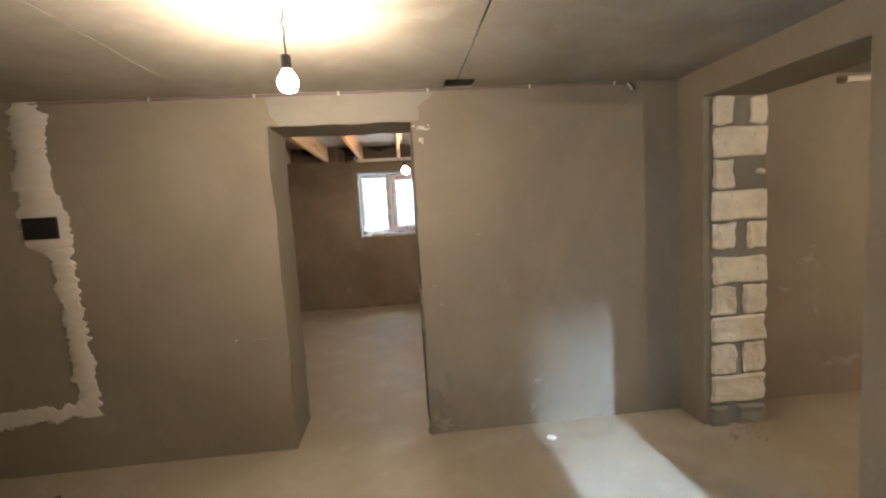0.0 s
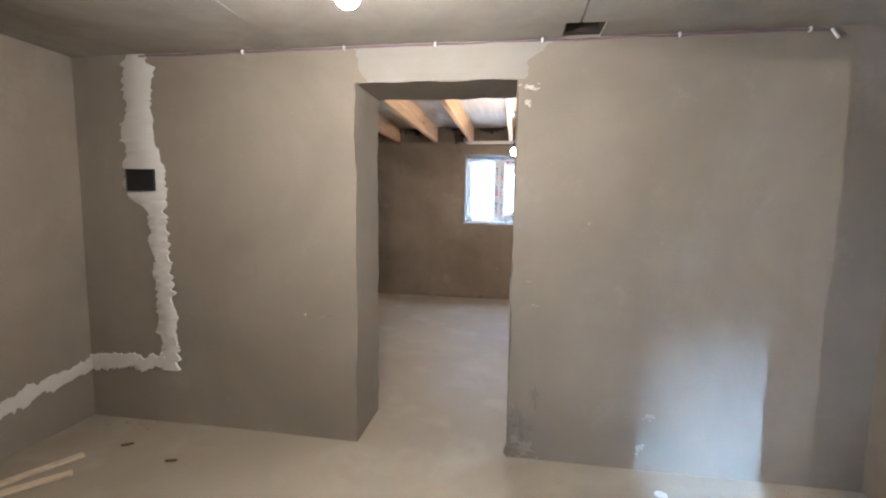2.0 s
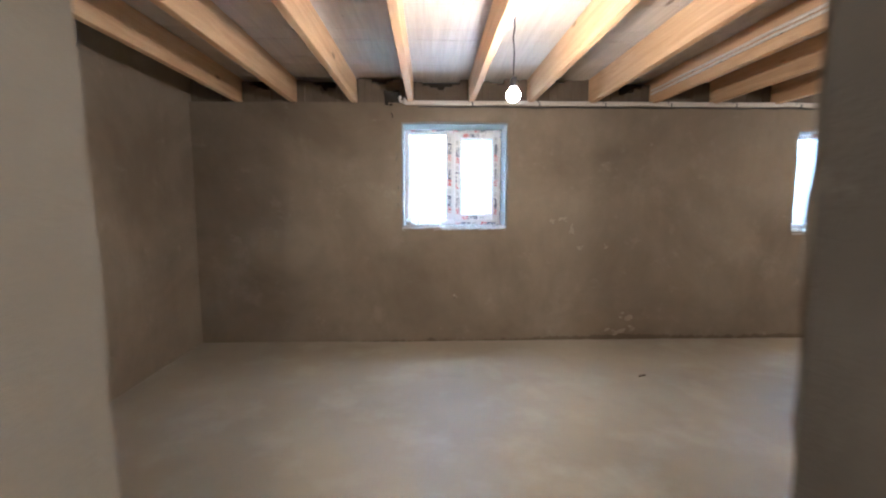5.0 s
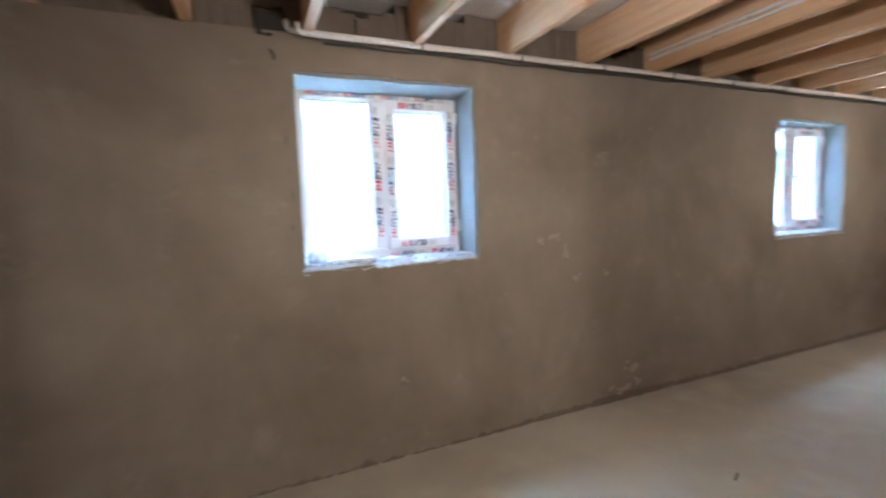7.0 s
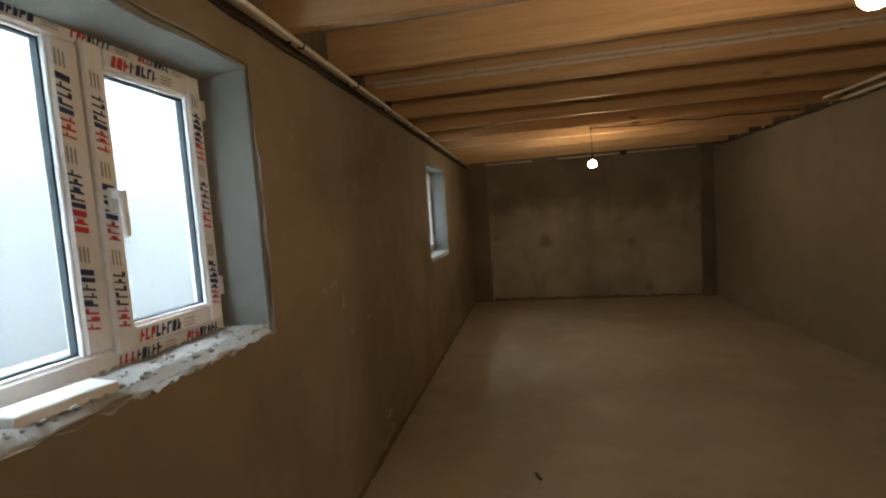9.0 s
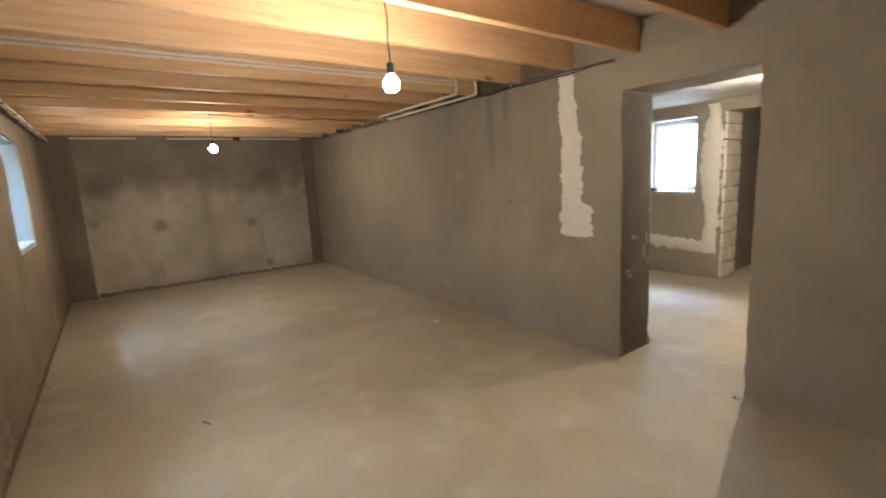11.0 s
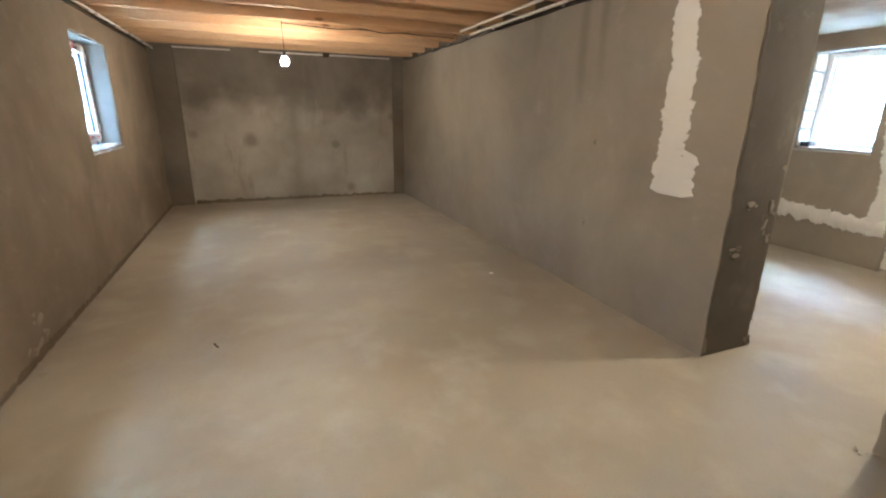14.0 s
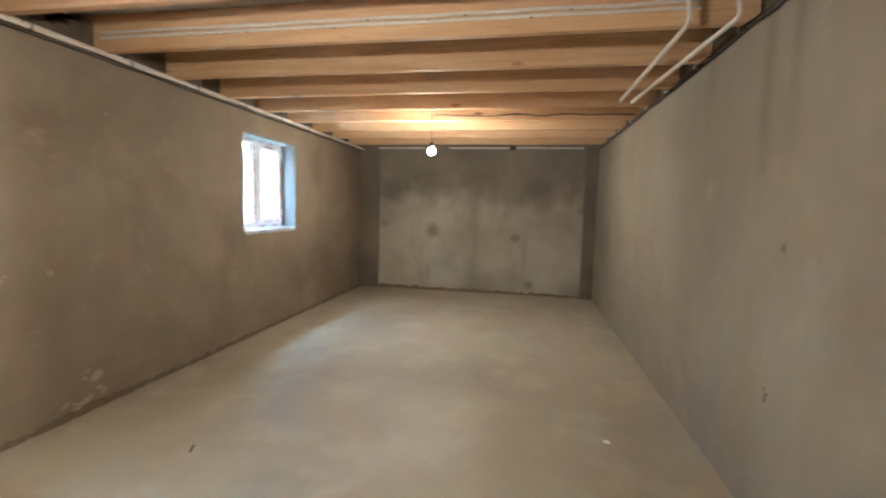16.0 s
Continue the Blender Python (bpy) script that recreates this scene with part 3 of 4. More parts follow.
COURSES = (2.078, 1.893, 1.698, 1.506, 1.306, 1.091, 0.907, 0.709, 0.531, 0.324, 0.134)
SPLITS = ((2.70, 2.825, 2.945, 3.045), (2.70, 3.05), (2.70, 2.83, 2.985, 3.04), (2.69, 3.05), (2.695, 2.84, 2.925, 3.05),
          (2.695, 3.05), (2.69, 2.84, 2.90, 3.05), (2.69, 3.05), (2.69, 2.845, 2.895, 3.045), (2.685, 3.045))
for i, s in enumerate(SPLITS):
    for j in range(0, len(s), 2):
        low = COURSES[i + 1] + 0.012 + (0.075 if i == 2 and j == 2 else 0.035 if i == 4 else 0)
        top = COURSES[i] - 0.004 - (0.07 if i == 2 and j == 2 else 0)
        block("block", wall_right, s[j], s[j + 1], -0.278, -0.15, low, top, i * 2.3 + j)
for a, b in ((2.68, 2.80), (2.86, 3.04)):
    block("footing_stone", wall_right, a, b, -0.285, -0.15, -0.02, 0.12, a * 5, MORTAR)
part("mortar_bed", rough_box(2.685, 3.05, -0.257, -0.17, 0.0, 2.07, 0.0, 5, 20, 0.006), MORTAR, wall_right, "grey mortar between blocks")
z, i = 0.02, 0
while z < 2.05:
    ys = (-3.12, -2.90, -2.68) if i % 2 else (-3.12, -2.68)
    for a, b in zip(ys, ys[1:]):
        block("block", wall_back, HALL[1] - 0.03, HALL[1] + 0.1, a + 0.006, b - 0.006, z, z + 0.183, 40 + i + a)
    z, i = z + 0.195, i + 1
for i in range(5):
    block("block", wall_back, WA[1] - 0.018, WA[1] + 0.1, -2.86, -2.675, WA[2] + 0.01 + i * 0.192, WA[2] + 0.19 + i * 0.192, 60 + i)


# ---- white filler over the cable chases ----
def filler(name, runs, axis, at, out, label):
    root = None
    for k, spans in enumerate(runs):
        bm = patch("", spans, axis, at, out, PUTTY, "", 3.0 + 7 * k + at)
        if root is None:
            root = solid(name, bm, PUTTY, label, "filler", "filled cable chases", smooth=50)
        else:
            part("filler_run", bm, PUTTY, root, smooth=50)
    return root


def level(bm):
    """Lay an upright smear on its side: heights and lengths change places."""
    for v in bm.verts:
        v.co.x, v.co.z = v.co.z, v.co.x
    return bm


filler("chase_filler", [[(0.34, -1.285, -1.150), (0.45, -1.285, -1.145), (0.98, -1.316, -1.171), (1.35, -1.345, -1.190), (1.40, -1.460, -1.180), (1.45, -1.490, -1.155),
                         (1.60, -1.510, -1.155), (1.66, -1.490, -1.205), (1.86, -1.500, -1.240), (1.93, -1.450, -1.255), (2.08, -1.470, -1.235), (2.20, -1.460, -1.235), (2.25, -1.420, -1.255)]],
       "x", 0.0, -1, "pale ragged filler over a cable chase on the grey wall")
low = solid("chase_filler", level(patch("", [(-1.78, 0.30, 0.42), (-1.5, 0.315, 0.43), (-1.24, 0.335, 0.44)], "x", 0.0, -1, PUTTY, "", 8.0)), PUTTY,
            "pale ragged filler band low on the grey wall", "filler", "filled cable chases", smooth=50)
side = patch("", [(-0.95, 0.10, 0.20), (-0.36, 0.255, 0.36), (-0.12, 0.275, 0.375), (0.0, 0.30, 0.42)], "x", 0.0, -1, PUTTY, "", 9.0)
for v in side.verts:
    v.co = Vector((A_L - v.co.y, v.co.z, v.co.x))
solid("chase_filler", side, PUTTY, "pale ragged filler band sloping along the wall", "filler", "filled cable chases", smooth=50)
filler("chase_filler", [[(0.945, 1.16, 1.40), (0.97, 1.105, 1.47), (1.20, 1.105, 1.47), (1.235, 1.205, 1.450), (1.45, 1.215, 1.448), (1.75, 1.235, 1.452), (2.0, 1.265, 1.468), (2.25, 1.300, 1.478)]],
       "x", T, 1, "white ragged filler over a cable chase by the doorway")
filler("chase_filler", [[(0.33, 1.43, 1.62), (1.0, 1.43, 1.64), (1.3, 1.41, 1.68), (1.5, 1.42, 1.69), (1.8, 1.40, 1.68), (2.05, 1.43, 1.62), (2.21, 1.47, 1.60)]], "x", A_BACK, 1, "white ragged filler strip beside the window")
solid("chase_filler", level(patch("", [(1.46, 0.31, 0.50), (2.0, 0.33, 0.52), (2.6, 0.36, 0.56)], "x", A_BACK, 1, PUTTY, "", 12.0)), PUTTY,
      "white ragged filler band under the window", "filler", "filled cable chases", smooth=50)
# near-black disc puts the pit's shade into its colour
solid("wall_pit", turned([(0.004, 0), (0.012, 0.002), (0.009, 0.005)], 8, (1.236, T + 0.004, 1.197)), HOLE_SHADE, "small pit in the white filler, near-black as painted shade", "pit")


# ---- windows ----
def frame_ring(x0, x1, z0, z1, w, y0, y1, wb=None, bevel=0.006):
    """Four mitre-less members of a frame, as one mesh."""
    wb = wb or w
    bm = box(x0, x0 + w, y0, y1, z0, z1, bevel)
    box(x1 - w, x1, y0, y1, z0, z1, bevel, bm)
    box(x0 + w, x1 - w, y0 + 0.001, y1 - 0.001, z1 - w, z1, bevel, bm)
    box(x0 + w, x1 - w, y0 + 0.001, y1 - 0.001, z0, z0 + wb, bevel, bm)
    return bm


def printed(y, runs, seed):
    """Slanted bars in groups, along strips of film: red, navy and grey. runs: x, z, run upright?, length, size."""
    rng = random.Random(seed)
    sets = {"red_print": (RED, bmesh.new()), "navy_print": (NAVY, bmesh.new()), "grey_print": (GREY, bmesh.new())}

    def bar(kind, upright, x, z, a, b, s, t):
        bm = sets[kind][1]
        old = len(bm.verts)
        if upright:
            box(x + s, x + t, y - 0.0015, y, z + a, z + b, bm=bm)
        else:
            box(x + a, x + b, y - 0.0015, y, z + s, z + t, bm=bm)
        for v in list(bm.verts)[old:]:                       # letters lean
            if upright:
                v.co.z -= 0.22 * (v.co.x - x)
            else:
                v.co.x += 0.22 * (v.co.z - z)

    for x, z, upright, length, size in runs:
        p = rng.uniform(0, 0.06)
        while p < length - 0.03:
            for kind, count in (("red_print", 3), ("navy_print", 5)):
                for _ in range(count):
                    w = size * rng.uniform(0.35, 0.5)
                    if p + w > length:
                        break
                    bar(kind, upright, x, z, p, p + w * 0.38, 0, size)
                    bar(kind, upright, x, z, p + w * 0.38, p + w, size * rng.choice((0.0, 0.38, 0.76)), size * rng.choice((0.24, 0.62, 1.0)) + 0.001)
                    p += w + size * 0.16
            if p + 0.05 < length:
                for k in range(3):
                    bar("grey_print", upright, x, z, p + 0.012, p + 0.055, size * (0.1 + 0.3 * k), size * (0.2 + 0.3 * k))
            p += 0.075 + rng.uniform(0, 0.05)
    return sets


def sill_mesh(x0, x1, z0, depth, seed):
    """Crumbled mortar bed: a rough top that breaks off unevenly over the wall's edge."""
    bm = bmesh.new()
    nx, ny = round((x1 - x0) / 0.011), 18

    def n(u, v, f):
        return noise.noise(Vector((u * f, v * f, seed)))

    grid = []
    for i in range(nx + 1):
        x = x0 + (x1 - x0) * i / nx
        front = 0.004 + 0.012 * n(x, 0, 17) + 0.008 * n(x, 3, 52)
        row = [bm.verts.new((x, max(front, -0.004) + 0.02, z0 - 0.05)),
               bm.verts.new((x, -0.005, z0 - 0.030 + 0.020 * n(x, 5, 23) + 0.012 * n(x, 7, 64)))]
        for j in range(ny + 1):
            y = front + (depth - front) * j / ny
            z = z0 + 0.012 * n(x, y, 16) + 0.008 * n(x, y, 41) + 0.005 * n(x, y, 85) + 0.008 * min(j, 3) - 0.020 + 0.012 * max(0.0, n(x, y, 30)) * max(0.0, n(x, y, 120))
            row.append(bm.verts.new((x + 0.003 * n(x, y, 70), y, z)))
        grid.append(row)
    for a, b in zip(grid, grid[1:]):
        for p, q, r, s in zip(a, a[1:], b[1:], b):
            bm.faces.new((p, q, r, s))
    return bm


def pvc_window(name, hole, face, label, seed, outward=1, single=False, flare=(0.0, 0.0, 0.0)):
    """A two-light PVC window: a fixed light and a handled sash, in a plastered reveal. face: the wall's inner face."""
    x0, x1, z0, z1 = hole
    yf = 0.25 if single else 0.19                # depth of the reveal before the frame
    root = thing(name, ((x0 + x1) / 2, face, z0), label, "window")
    tagged(root, kind="structure")

    def put(nm, bm, m, parent=root, lab="", smooth=None):
        for v in bm.verts:
            v.co.y = face + outward * v.co.y
        return part(nm, bm, m, parent, lab, smooth)

    X0, X1, Z0, Z1 = x0 - 0.008, x1 + 0.022, z0 - 0.02, z1 + 0.012
    if single:
        fr = put("window_frame", frame_ring(X0, X1, Z0, Z1, 0.062, yf, yf + 0.07), FILM, lab="white frame in printed protective film")
        put("sash", frame_ring(X0 + 0.032, X1 - 0.032, Z0 + 0.045, Z1 - 0.04, 0.055, yf - 0.016, yf + 0.055), FILM, lab="white sash in printed film")
        a, b, c, d = X0 + 0.087, X1 - 0.087, Z0 + 0.10, Z1 - 0.095
        put("bead", frame_ring(a - 0.002, b + 0.002, c - 0.002, d + 0.002, 0.010, yf + 0.008, yf + 0.05, bevel=0.003), PVC)
        put("gasket", frame_ring(a + 0.007, b - 0.007, c + 0.007, d - 0.007, 0.006, yf + 0.022, yf + 0.045, bevel=0.001), GASKET)
        put("pane", box(a + 0.009, b - 0.009, yf + 0.030, yf + 0.034, c + 0.009, d - 0.009), GLASS).visible_shadow = False
        for nm, (m, bm) in printed(yf - 0.0005, [(a, Z1 - 0.05, False, b - a, 0.033), (a, Z0 + 0.012, False, b - a, 0.033), (X0 + 0.012, c, True, d - c, 0.033)], seed).items():
            put(nm, bm, m, fr)
    else:
        xm = X0 + (X1 - X0) * 0.478
        fr = put("window_frame", frame_ring(X0, X1, Z0, Z1, 0.058, yf, yf + 0.07, 0.085), FILM, lab="white frame in printed protective film")
        put("mullion", box(xm - 0.042, xm + 0.042, yf + 0.001, yf + 0.069, Z0 + 0.086, Z1 - 0.059, 0.006), FILM)
        sx0, sx1, sz0, sz1 = xm + 0.03, X1 - 0.046, Z0 + 0.07, Z1 - 0.046
        sash = put("sash", frame_ring(sx0, sx1, sz0, sz1, 0.062, yf - 0.016, yf + 0.055, 0.066), FILM, lab="handled white sash in printed film")
        lights = ((X0 + 0.058, xm - 0.042, Z0 + 0.085, Z1 - 0.058, yf), (sx0 + 0.062, sx1 - 0.062, sz0 + 0.066, sz1 - 0.062, yf - 0.016))
        for a, b, c, d, y in lights:
            put("bead", frame_ring(a - 0.002, b + 0.002, c - 0.002, d + 0.002, 0.010, y + 0.008, y + 0.05, bevel=0.003), PVC, lab="white glazing bead")
            put("gasket", frame_ring(a + 0.007, b - 0.007, c + 0.007, d - 0.007, 0.006, y + 0.022, y + 0.045, bevel=0.001), GASKET, lab="dark rubber gasket")
            pane = put("pane", box(a + 0.009, b - 0.009, y + 0.030, y + 0.034, c + 0.009, d - 0.009), GLASS)
            pane.visible_shadow = False
        hx, hz = sx0 + 0.034, (sz0 + sz1) / 2
        handle = put("handle", box(hx - 0.014, hx + 0.014, yf - 0.026, yf - 0.016, hz - 0.035, hz + 0.035, 0.004), WHITE, lab="white window handle")
        lever = box(hx - 0.010, hx + 0.010, yf - 0.062, yf - 0.026, hz + 0.004, hz + 0.026, 0.004)
        box(hx - 0.010, hx + 0.012, yf - 0.064, yf - 0.048, hz - 0.105, hz + 0.026, 0.005, lever)
        put("lever", lever, WHITE, handle)
        for zz in (sz0 + 0.09, sz1 - 0.13):
            put("hinge", box(sx1 - 0.004, sx1 + 0.016, yf - 0.020, yf + 0.002, zz, zz + 0.07, 0.004), WHITE)
        L, H = X1 - X0, Z1 - Z0
        runs_f = [(X0 + 0.05, Z1 - 0.045, False, L - 0.1, 0.027), (xm - 0.036, Z0 + 0.1, True, H - 0.18, 0.036), (X1 - 0.038, Z0 + 0.1, True, H - 0.16, 0.026), (xm, Z0 + 0.028, False, L * 0.48, 0.033)]
        runs_s = [(sx0 + 0.012, sz0 + 0.05, True, sz1 - sz0 - 0.1, 0.036), (sx1 - 0.052, sz0 + 0.05, True, sz1 - sz0 - 0.1, 0.036),
                  (sx0 + 0.06, sz1 - 0.050, False, sx1 - sx0 - 0.12, 0.034), (sx0 + 0.06, sz0 + 0.014, False, sx1 - sx0 - 0.12, 0.036)]
        for rr, y, parent in ((runs_f, yf - 0.0005, fr), (runs_s, yf - 0.0165, sash)):
            for nm, (m, bm) in printed(y, rr, seed).items():
                put(nm, bm, m, parent)
    # plaster linings of the reveal, ragged at the wall's edge
    fl, fr_, ft = flare                          # how far the linings splay at the wall's face: sides and head

    def splay(bm, dx, dz):
        for v in bm.verts:
            k = 1 - min(max(v.co.y, 0.0) / yf, 1.0)
            v.co.x += dx * k
            v.co.z += dz * k
        return bm

    put("reveal_lining", splay(rough_box(x1 - 0.012, x1 + 0.035, 0.016, yf + 0.02, z0 - 0.02, z1 + 0.02, 0, 6, 9, 0.005, seed), fr_, 0), REVEAL, lab="pale plastered side of the reveal", smooth=40)
    put("reveal_lining", splay(rough_box(x0 - 0.035, x0 + 0.012, 0.016, yf + 0.02, z0 - 0.02, z1 + 0.02, 0, 6, 9, 0.006, seed + 1), -fl, 0), REVEAL, smooth=40)
    put("reveal_lining", splay(rough_box(x0 - 0.02 - fl, x1 + 0.02 + fr_, 0.016, yf + 0.02, z1 - 0.014, z1 + 0.035, 0, 6, 9, 0.008, seed + 2), 0, ft), REVEAL, smooth=40)
    put("rough_sill", sill_mesh(x0 - fl, x1 + fr_, z0 + 0.006, yf + 0.02, seed + 3), SILL, lab="crumbling white-dusted mortar sill", smooth=30)
    rng = random.Random(seed + 9)
    crumbs = bmesh.new()
    for _ in range(190):
        px, py, s = rng.uniform(x0 + 0.01, x1 - 0.01), rng.uniform(0.0, yf - 0.01), rng.uniform(0.002, 0.011) * rng.uniform(0.5, 1.0)
        bmesh.ops.create_icosphere(crumbs, subdivisions=1, radius=s, matrix=Matrix.Translation((px, py, z0 + 0.012 + s * 0.3)) @ Matrix.Diagonal((1, rng.uniform(0.6, 1.4), rng.uniform(0.5, 0.9), 1)))
    tagged(put("mortar_crumbs", crumbs, SILL), kind="stuff")
    grit = bmesh.new()
    for _ in range(90):
        px, s = rng.uniform(x0 + 0.01, x1 - 0.01), rng.uniform(0.0025, 0.008)
        py = rng.uniform(0.0, yf - 0.02) * rng.uniform(0.2, 1.0)
        bmesh.ops.create_icosphere(grit, subdivisions=1, radius=s, matrix=Matrix.Translation((px, py, z0 + 0.006 + s * 0.3)) @ Matrix.Diagonal((rng.uniform(0.8, 2.2), rng.uniform(0.6, 1.4), 0.6, 1)))
    tagged(put("mortar_grit", grit, MORTAR), kind="stuff")
    return root


pvc_window("window_1", W1, B_WIN, "small white PVC window in printed protective film", 11, flare=(0.012, 0.034, 0.032))
pvc_window("window_2", W2, B_WIN, "small white PVC window further along the wall", 12)
pvc_window("window_3", WA, A_BACK, "white PVC window in the grey back wall", 13, outward=-1, single=True)

# things on the sills
bm = rough_box(0.300, 0.510, B_WIN + 0.022, B_WIN + 0.125, W1[2] + 0.006, W1[2] + 0.033, 0.003, 0, 5, 0.002)
bmesh.ops.rotate(bm, verts=bm.verts, cent=(0.46, B_WIN + 0.09, 1.15), matrix=Matrix.Rotation(radians(-9), 3, "Z"))
solid("offcut_board", bm, WHITE, "white board offcut lying on the mortar sill", "board")
cup = turned([(0.026, 0.0), (0.034, 0.004), (0.040, 0.03), (0.036, 0.05), (0.020, 0.062), (0.004, 0.066)], 18, (0.0, 0.0, 0.0))
for v in cup.verts:
    v.co = Vector((v.co.x * 1.35 + 0.225, v.co.y * 1.3 + B_WIN + 0.085, v.co.z * 1.15 + W1[2] + 0.014))
for v in cup.verts:
    v.co += wobble(v.co, 26, 0.012, 2)
solid("plastic_wrap", cup, SHEET, "crumpled clear plastic wrap on the sill", "wrap", smooth=70)
solid("dark_box", box(2.30, 2.40, A_BACK - 0.13, A_BACK - 0.03, WA[2] + 0.012, WA[2] + 0.062, 0.004), BLACK, "small dark box standing on the window sill", "box")


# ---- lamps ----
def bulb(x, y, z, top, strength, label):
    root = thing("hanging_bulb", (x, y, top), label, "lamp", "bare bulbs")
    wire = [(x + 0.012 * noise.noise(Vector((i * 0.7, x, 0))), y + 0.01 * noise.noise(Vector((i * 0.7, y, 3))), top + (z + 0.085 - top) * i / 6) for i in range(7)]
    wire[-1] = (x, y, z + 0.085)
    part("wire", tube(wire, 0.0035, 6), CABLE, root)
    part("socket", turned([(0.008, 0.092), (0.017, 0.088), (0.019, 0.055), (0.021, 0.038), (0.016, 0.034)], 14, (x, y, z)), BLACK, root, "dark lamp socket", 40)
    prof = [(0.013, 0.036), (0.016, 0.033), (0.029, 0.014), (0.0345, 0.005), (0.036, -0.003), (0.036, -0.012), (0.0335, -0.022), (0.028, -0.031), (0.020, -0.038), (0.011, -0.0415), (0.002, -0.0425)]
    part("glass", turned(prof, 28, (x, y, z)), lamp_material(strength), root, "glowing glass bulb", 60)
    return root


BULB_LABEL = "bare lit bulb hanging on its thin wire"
bulb(0.396, -1.144, 2.0, CEIL_A + 0.01, BULB_A, BULB_LABEL + " from concrete")
# unseen bulb, added to give the side room its warm light
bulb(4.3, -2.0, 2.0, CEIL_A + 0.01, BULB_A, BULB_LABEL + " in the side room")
bulb(0.86, 2.377, 1.957, JOIST_Z + 0.06, BULB_NEAR, BULB_LABEL + " between joists")
bulb(4.767, 2.484, 1.963, JOIST_Z + 0.06, BULB_FAR, BULB_LABEL + " between joists")
solid("cable_hook", tube([(0.818, 2.377, 2.352), (0.866, 2.377, 2.356)], 0.004, 6), CABLE, "short dark cable from joist to bulb", "cable")
solid("cable_hook", tube([(4.872, 2.484, 2.352), (4.762, 2.484, 2.356)], 0.004, 6), CABLE, "short dark cable from joist to bulb", "cable")
solid("lamp_cable", tube(sagging((4.862, 2.48, 2.35), (4.862, T + 0.03, 2.335), 24, 0.0, 0.02, 4.0), 0.006, 6), CABLE, "dark cable stapled along a joist to the bulb", "cable")
solid("lamp_conduit", tube(sagging((0.832, 2.4, 2.31), (0.832, T + 0.1, 2.31), 8, 0.0, 0.004, 5.0), 0.009, 8), CONDUIT, "pale conduit along a joist to the bulb", "conduit")


# ---- conduits, pipes and cables ----
def clips(points, material, parent, size):
    for p in points:
        x, y, z = p
        part("clip", box(x - size * 0.35, x + size * 0.35, y - size, y + size, z - size, z + size, size * 0.25), material, parent)


def pipe(name, points, radius, material, label, group, at_clips=(), size=0.012, clip_material=None, sides=10):
    ob = solid(name, tube(points, radius, sides), material, label, "conduit", group, smooth=60)
    clips(at_clips, clip_material or material, ob, size)
    return ob


for k, (dy, z, x0) in enumerate(((-0.020, 2.294, 0.13), (-0.078, 2.265, 0.175))):
    pts = bent([(x0, B_WIN + 0.10, z + 0.05), (x0, B_WIN + dy, z + 0.045), (x0, B_WIN + dy, z), (x0 + 0.4, B_WIN + dy, z)], 0.02)
    pts += [(x0 + 0.4 + (6.65 - x0) * i / 24, B_WIN + dy - 0.006 * abs(noise.noise(Vector((i * 0.9, k, 0)))), z + 0.008 * noise.noise(Vector((i * 0.8, k, 7)))) for i in range(1, 25)]
    pipe("wall_conduit", pts, 0.0125, CONDUIT, "pale plastic conduit along the wall top", "wall conduits",
         [(0.8 + 0.62 * i, B_WIN + dy, z) for i in range(10)], 0.016, GASKET)
pipe("wall_cable", [(0.3 + 6.6 * i / 60, B_WIN - 0.012 - 0.006 * abs(noise.noise(Vector((i * 0.7, 5, 0)))), 2.252 + 0.012 * noise.noise(Vector((i * 0.45, 3, 1)))) for i in range(61)], 0.006, CABLE,
     "thin dark cable along the wall top under the conduits", "wall cables", (), sides=6)
for k, z in enumerate((2.372, 2.402)):
    pts = [(2.487, B_WIN - 0.04 - (B_WIN - 0.70) * i / 18, z + 0.006 * noise.noise(Vector((i * 0.6, k * 5, 2)))) for i in range(19)]
    pipe("joist_conduit", pts, 0.0095, CONDUIT, "pale plastic conduit clipped along a joist", "joist conduits",
         [(2.487, B_WIN - 0.5 - 0.55 * i - 0.2 * k, z) for i in range(5)], 0.0108, GASKET)
pipe("drop_conduit", bent([(2.41, 0.86, 2.42), (2.41, 0.745, 2.41), (2.41, 0.73, 2.272), (3.937, 0.743, 2.262)], 0.04), 0.0125, CONDUIT,
     "white bent conduit hanging free under the joists", "drop conduits")
pipe("drop_conduit", bent([(2.42, 0.68, 2.42), (2.36, 0.55, 2.41), (2.36, 0.53, 2.272), (3.822, 0.681, 2.221)], 0.04), 0.0125, CONDUIT,
     "white bent conduit hanging free under the joists", "drop conduits")
for k in range(2):
    pts = [(0.93 + 5.9 * i / 40, T + 0.014 + 0.010 * k, 2.266 + 0.014 * k + 0.020 * noise.noise(Vector((i * 0.5, k * 9, 0)))) for i in range(41)]
    pipe("wall_cable", pts, 0.0065 - 0.001 * k, CABLE, "dark cable bundle along the wall top", "wall cables", [(1.98 + 0.6 * i, T + 0.02, 2.285) for i in range(8)] if k else (), 0.013, CONDUIT, 7)
for y0, y1 in ((0.65, 1.66), (1.74, 2.7), (3.1, 3.9)):
    pipe("end_conduit", [(B_R - 0.03, y0 + (y1 - y0) * i / 8, 2.30 + 0.006 * noise.noise(Vector((i, y0, 0)))) for i in range(9)], 0.0125, CONDUIT,
         "pale conduit along the end wall top", "end wall conduits")
solid("junction_box", box(B_R - 0.07, B_R - 0.005, 1.65, 1.75, 2.27, 2.33, 0.006), CHIP, "small brown junction box on the end wall", "junction box")
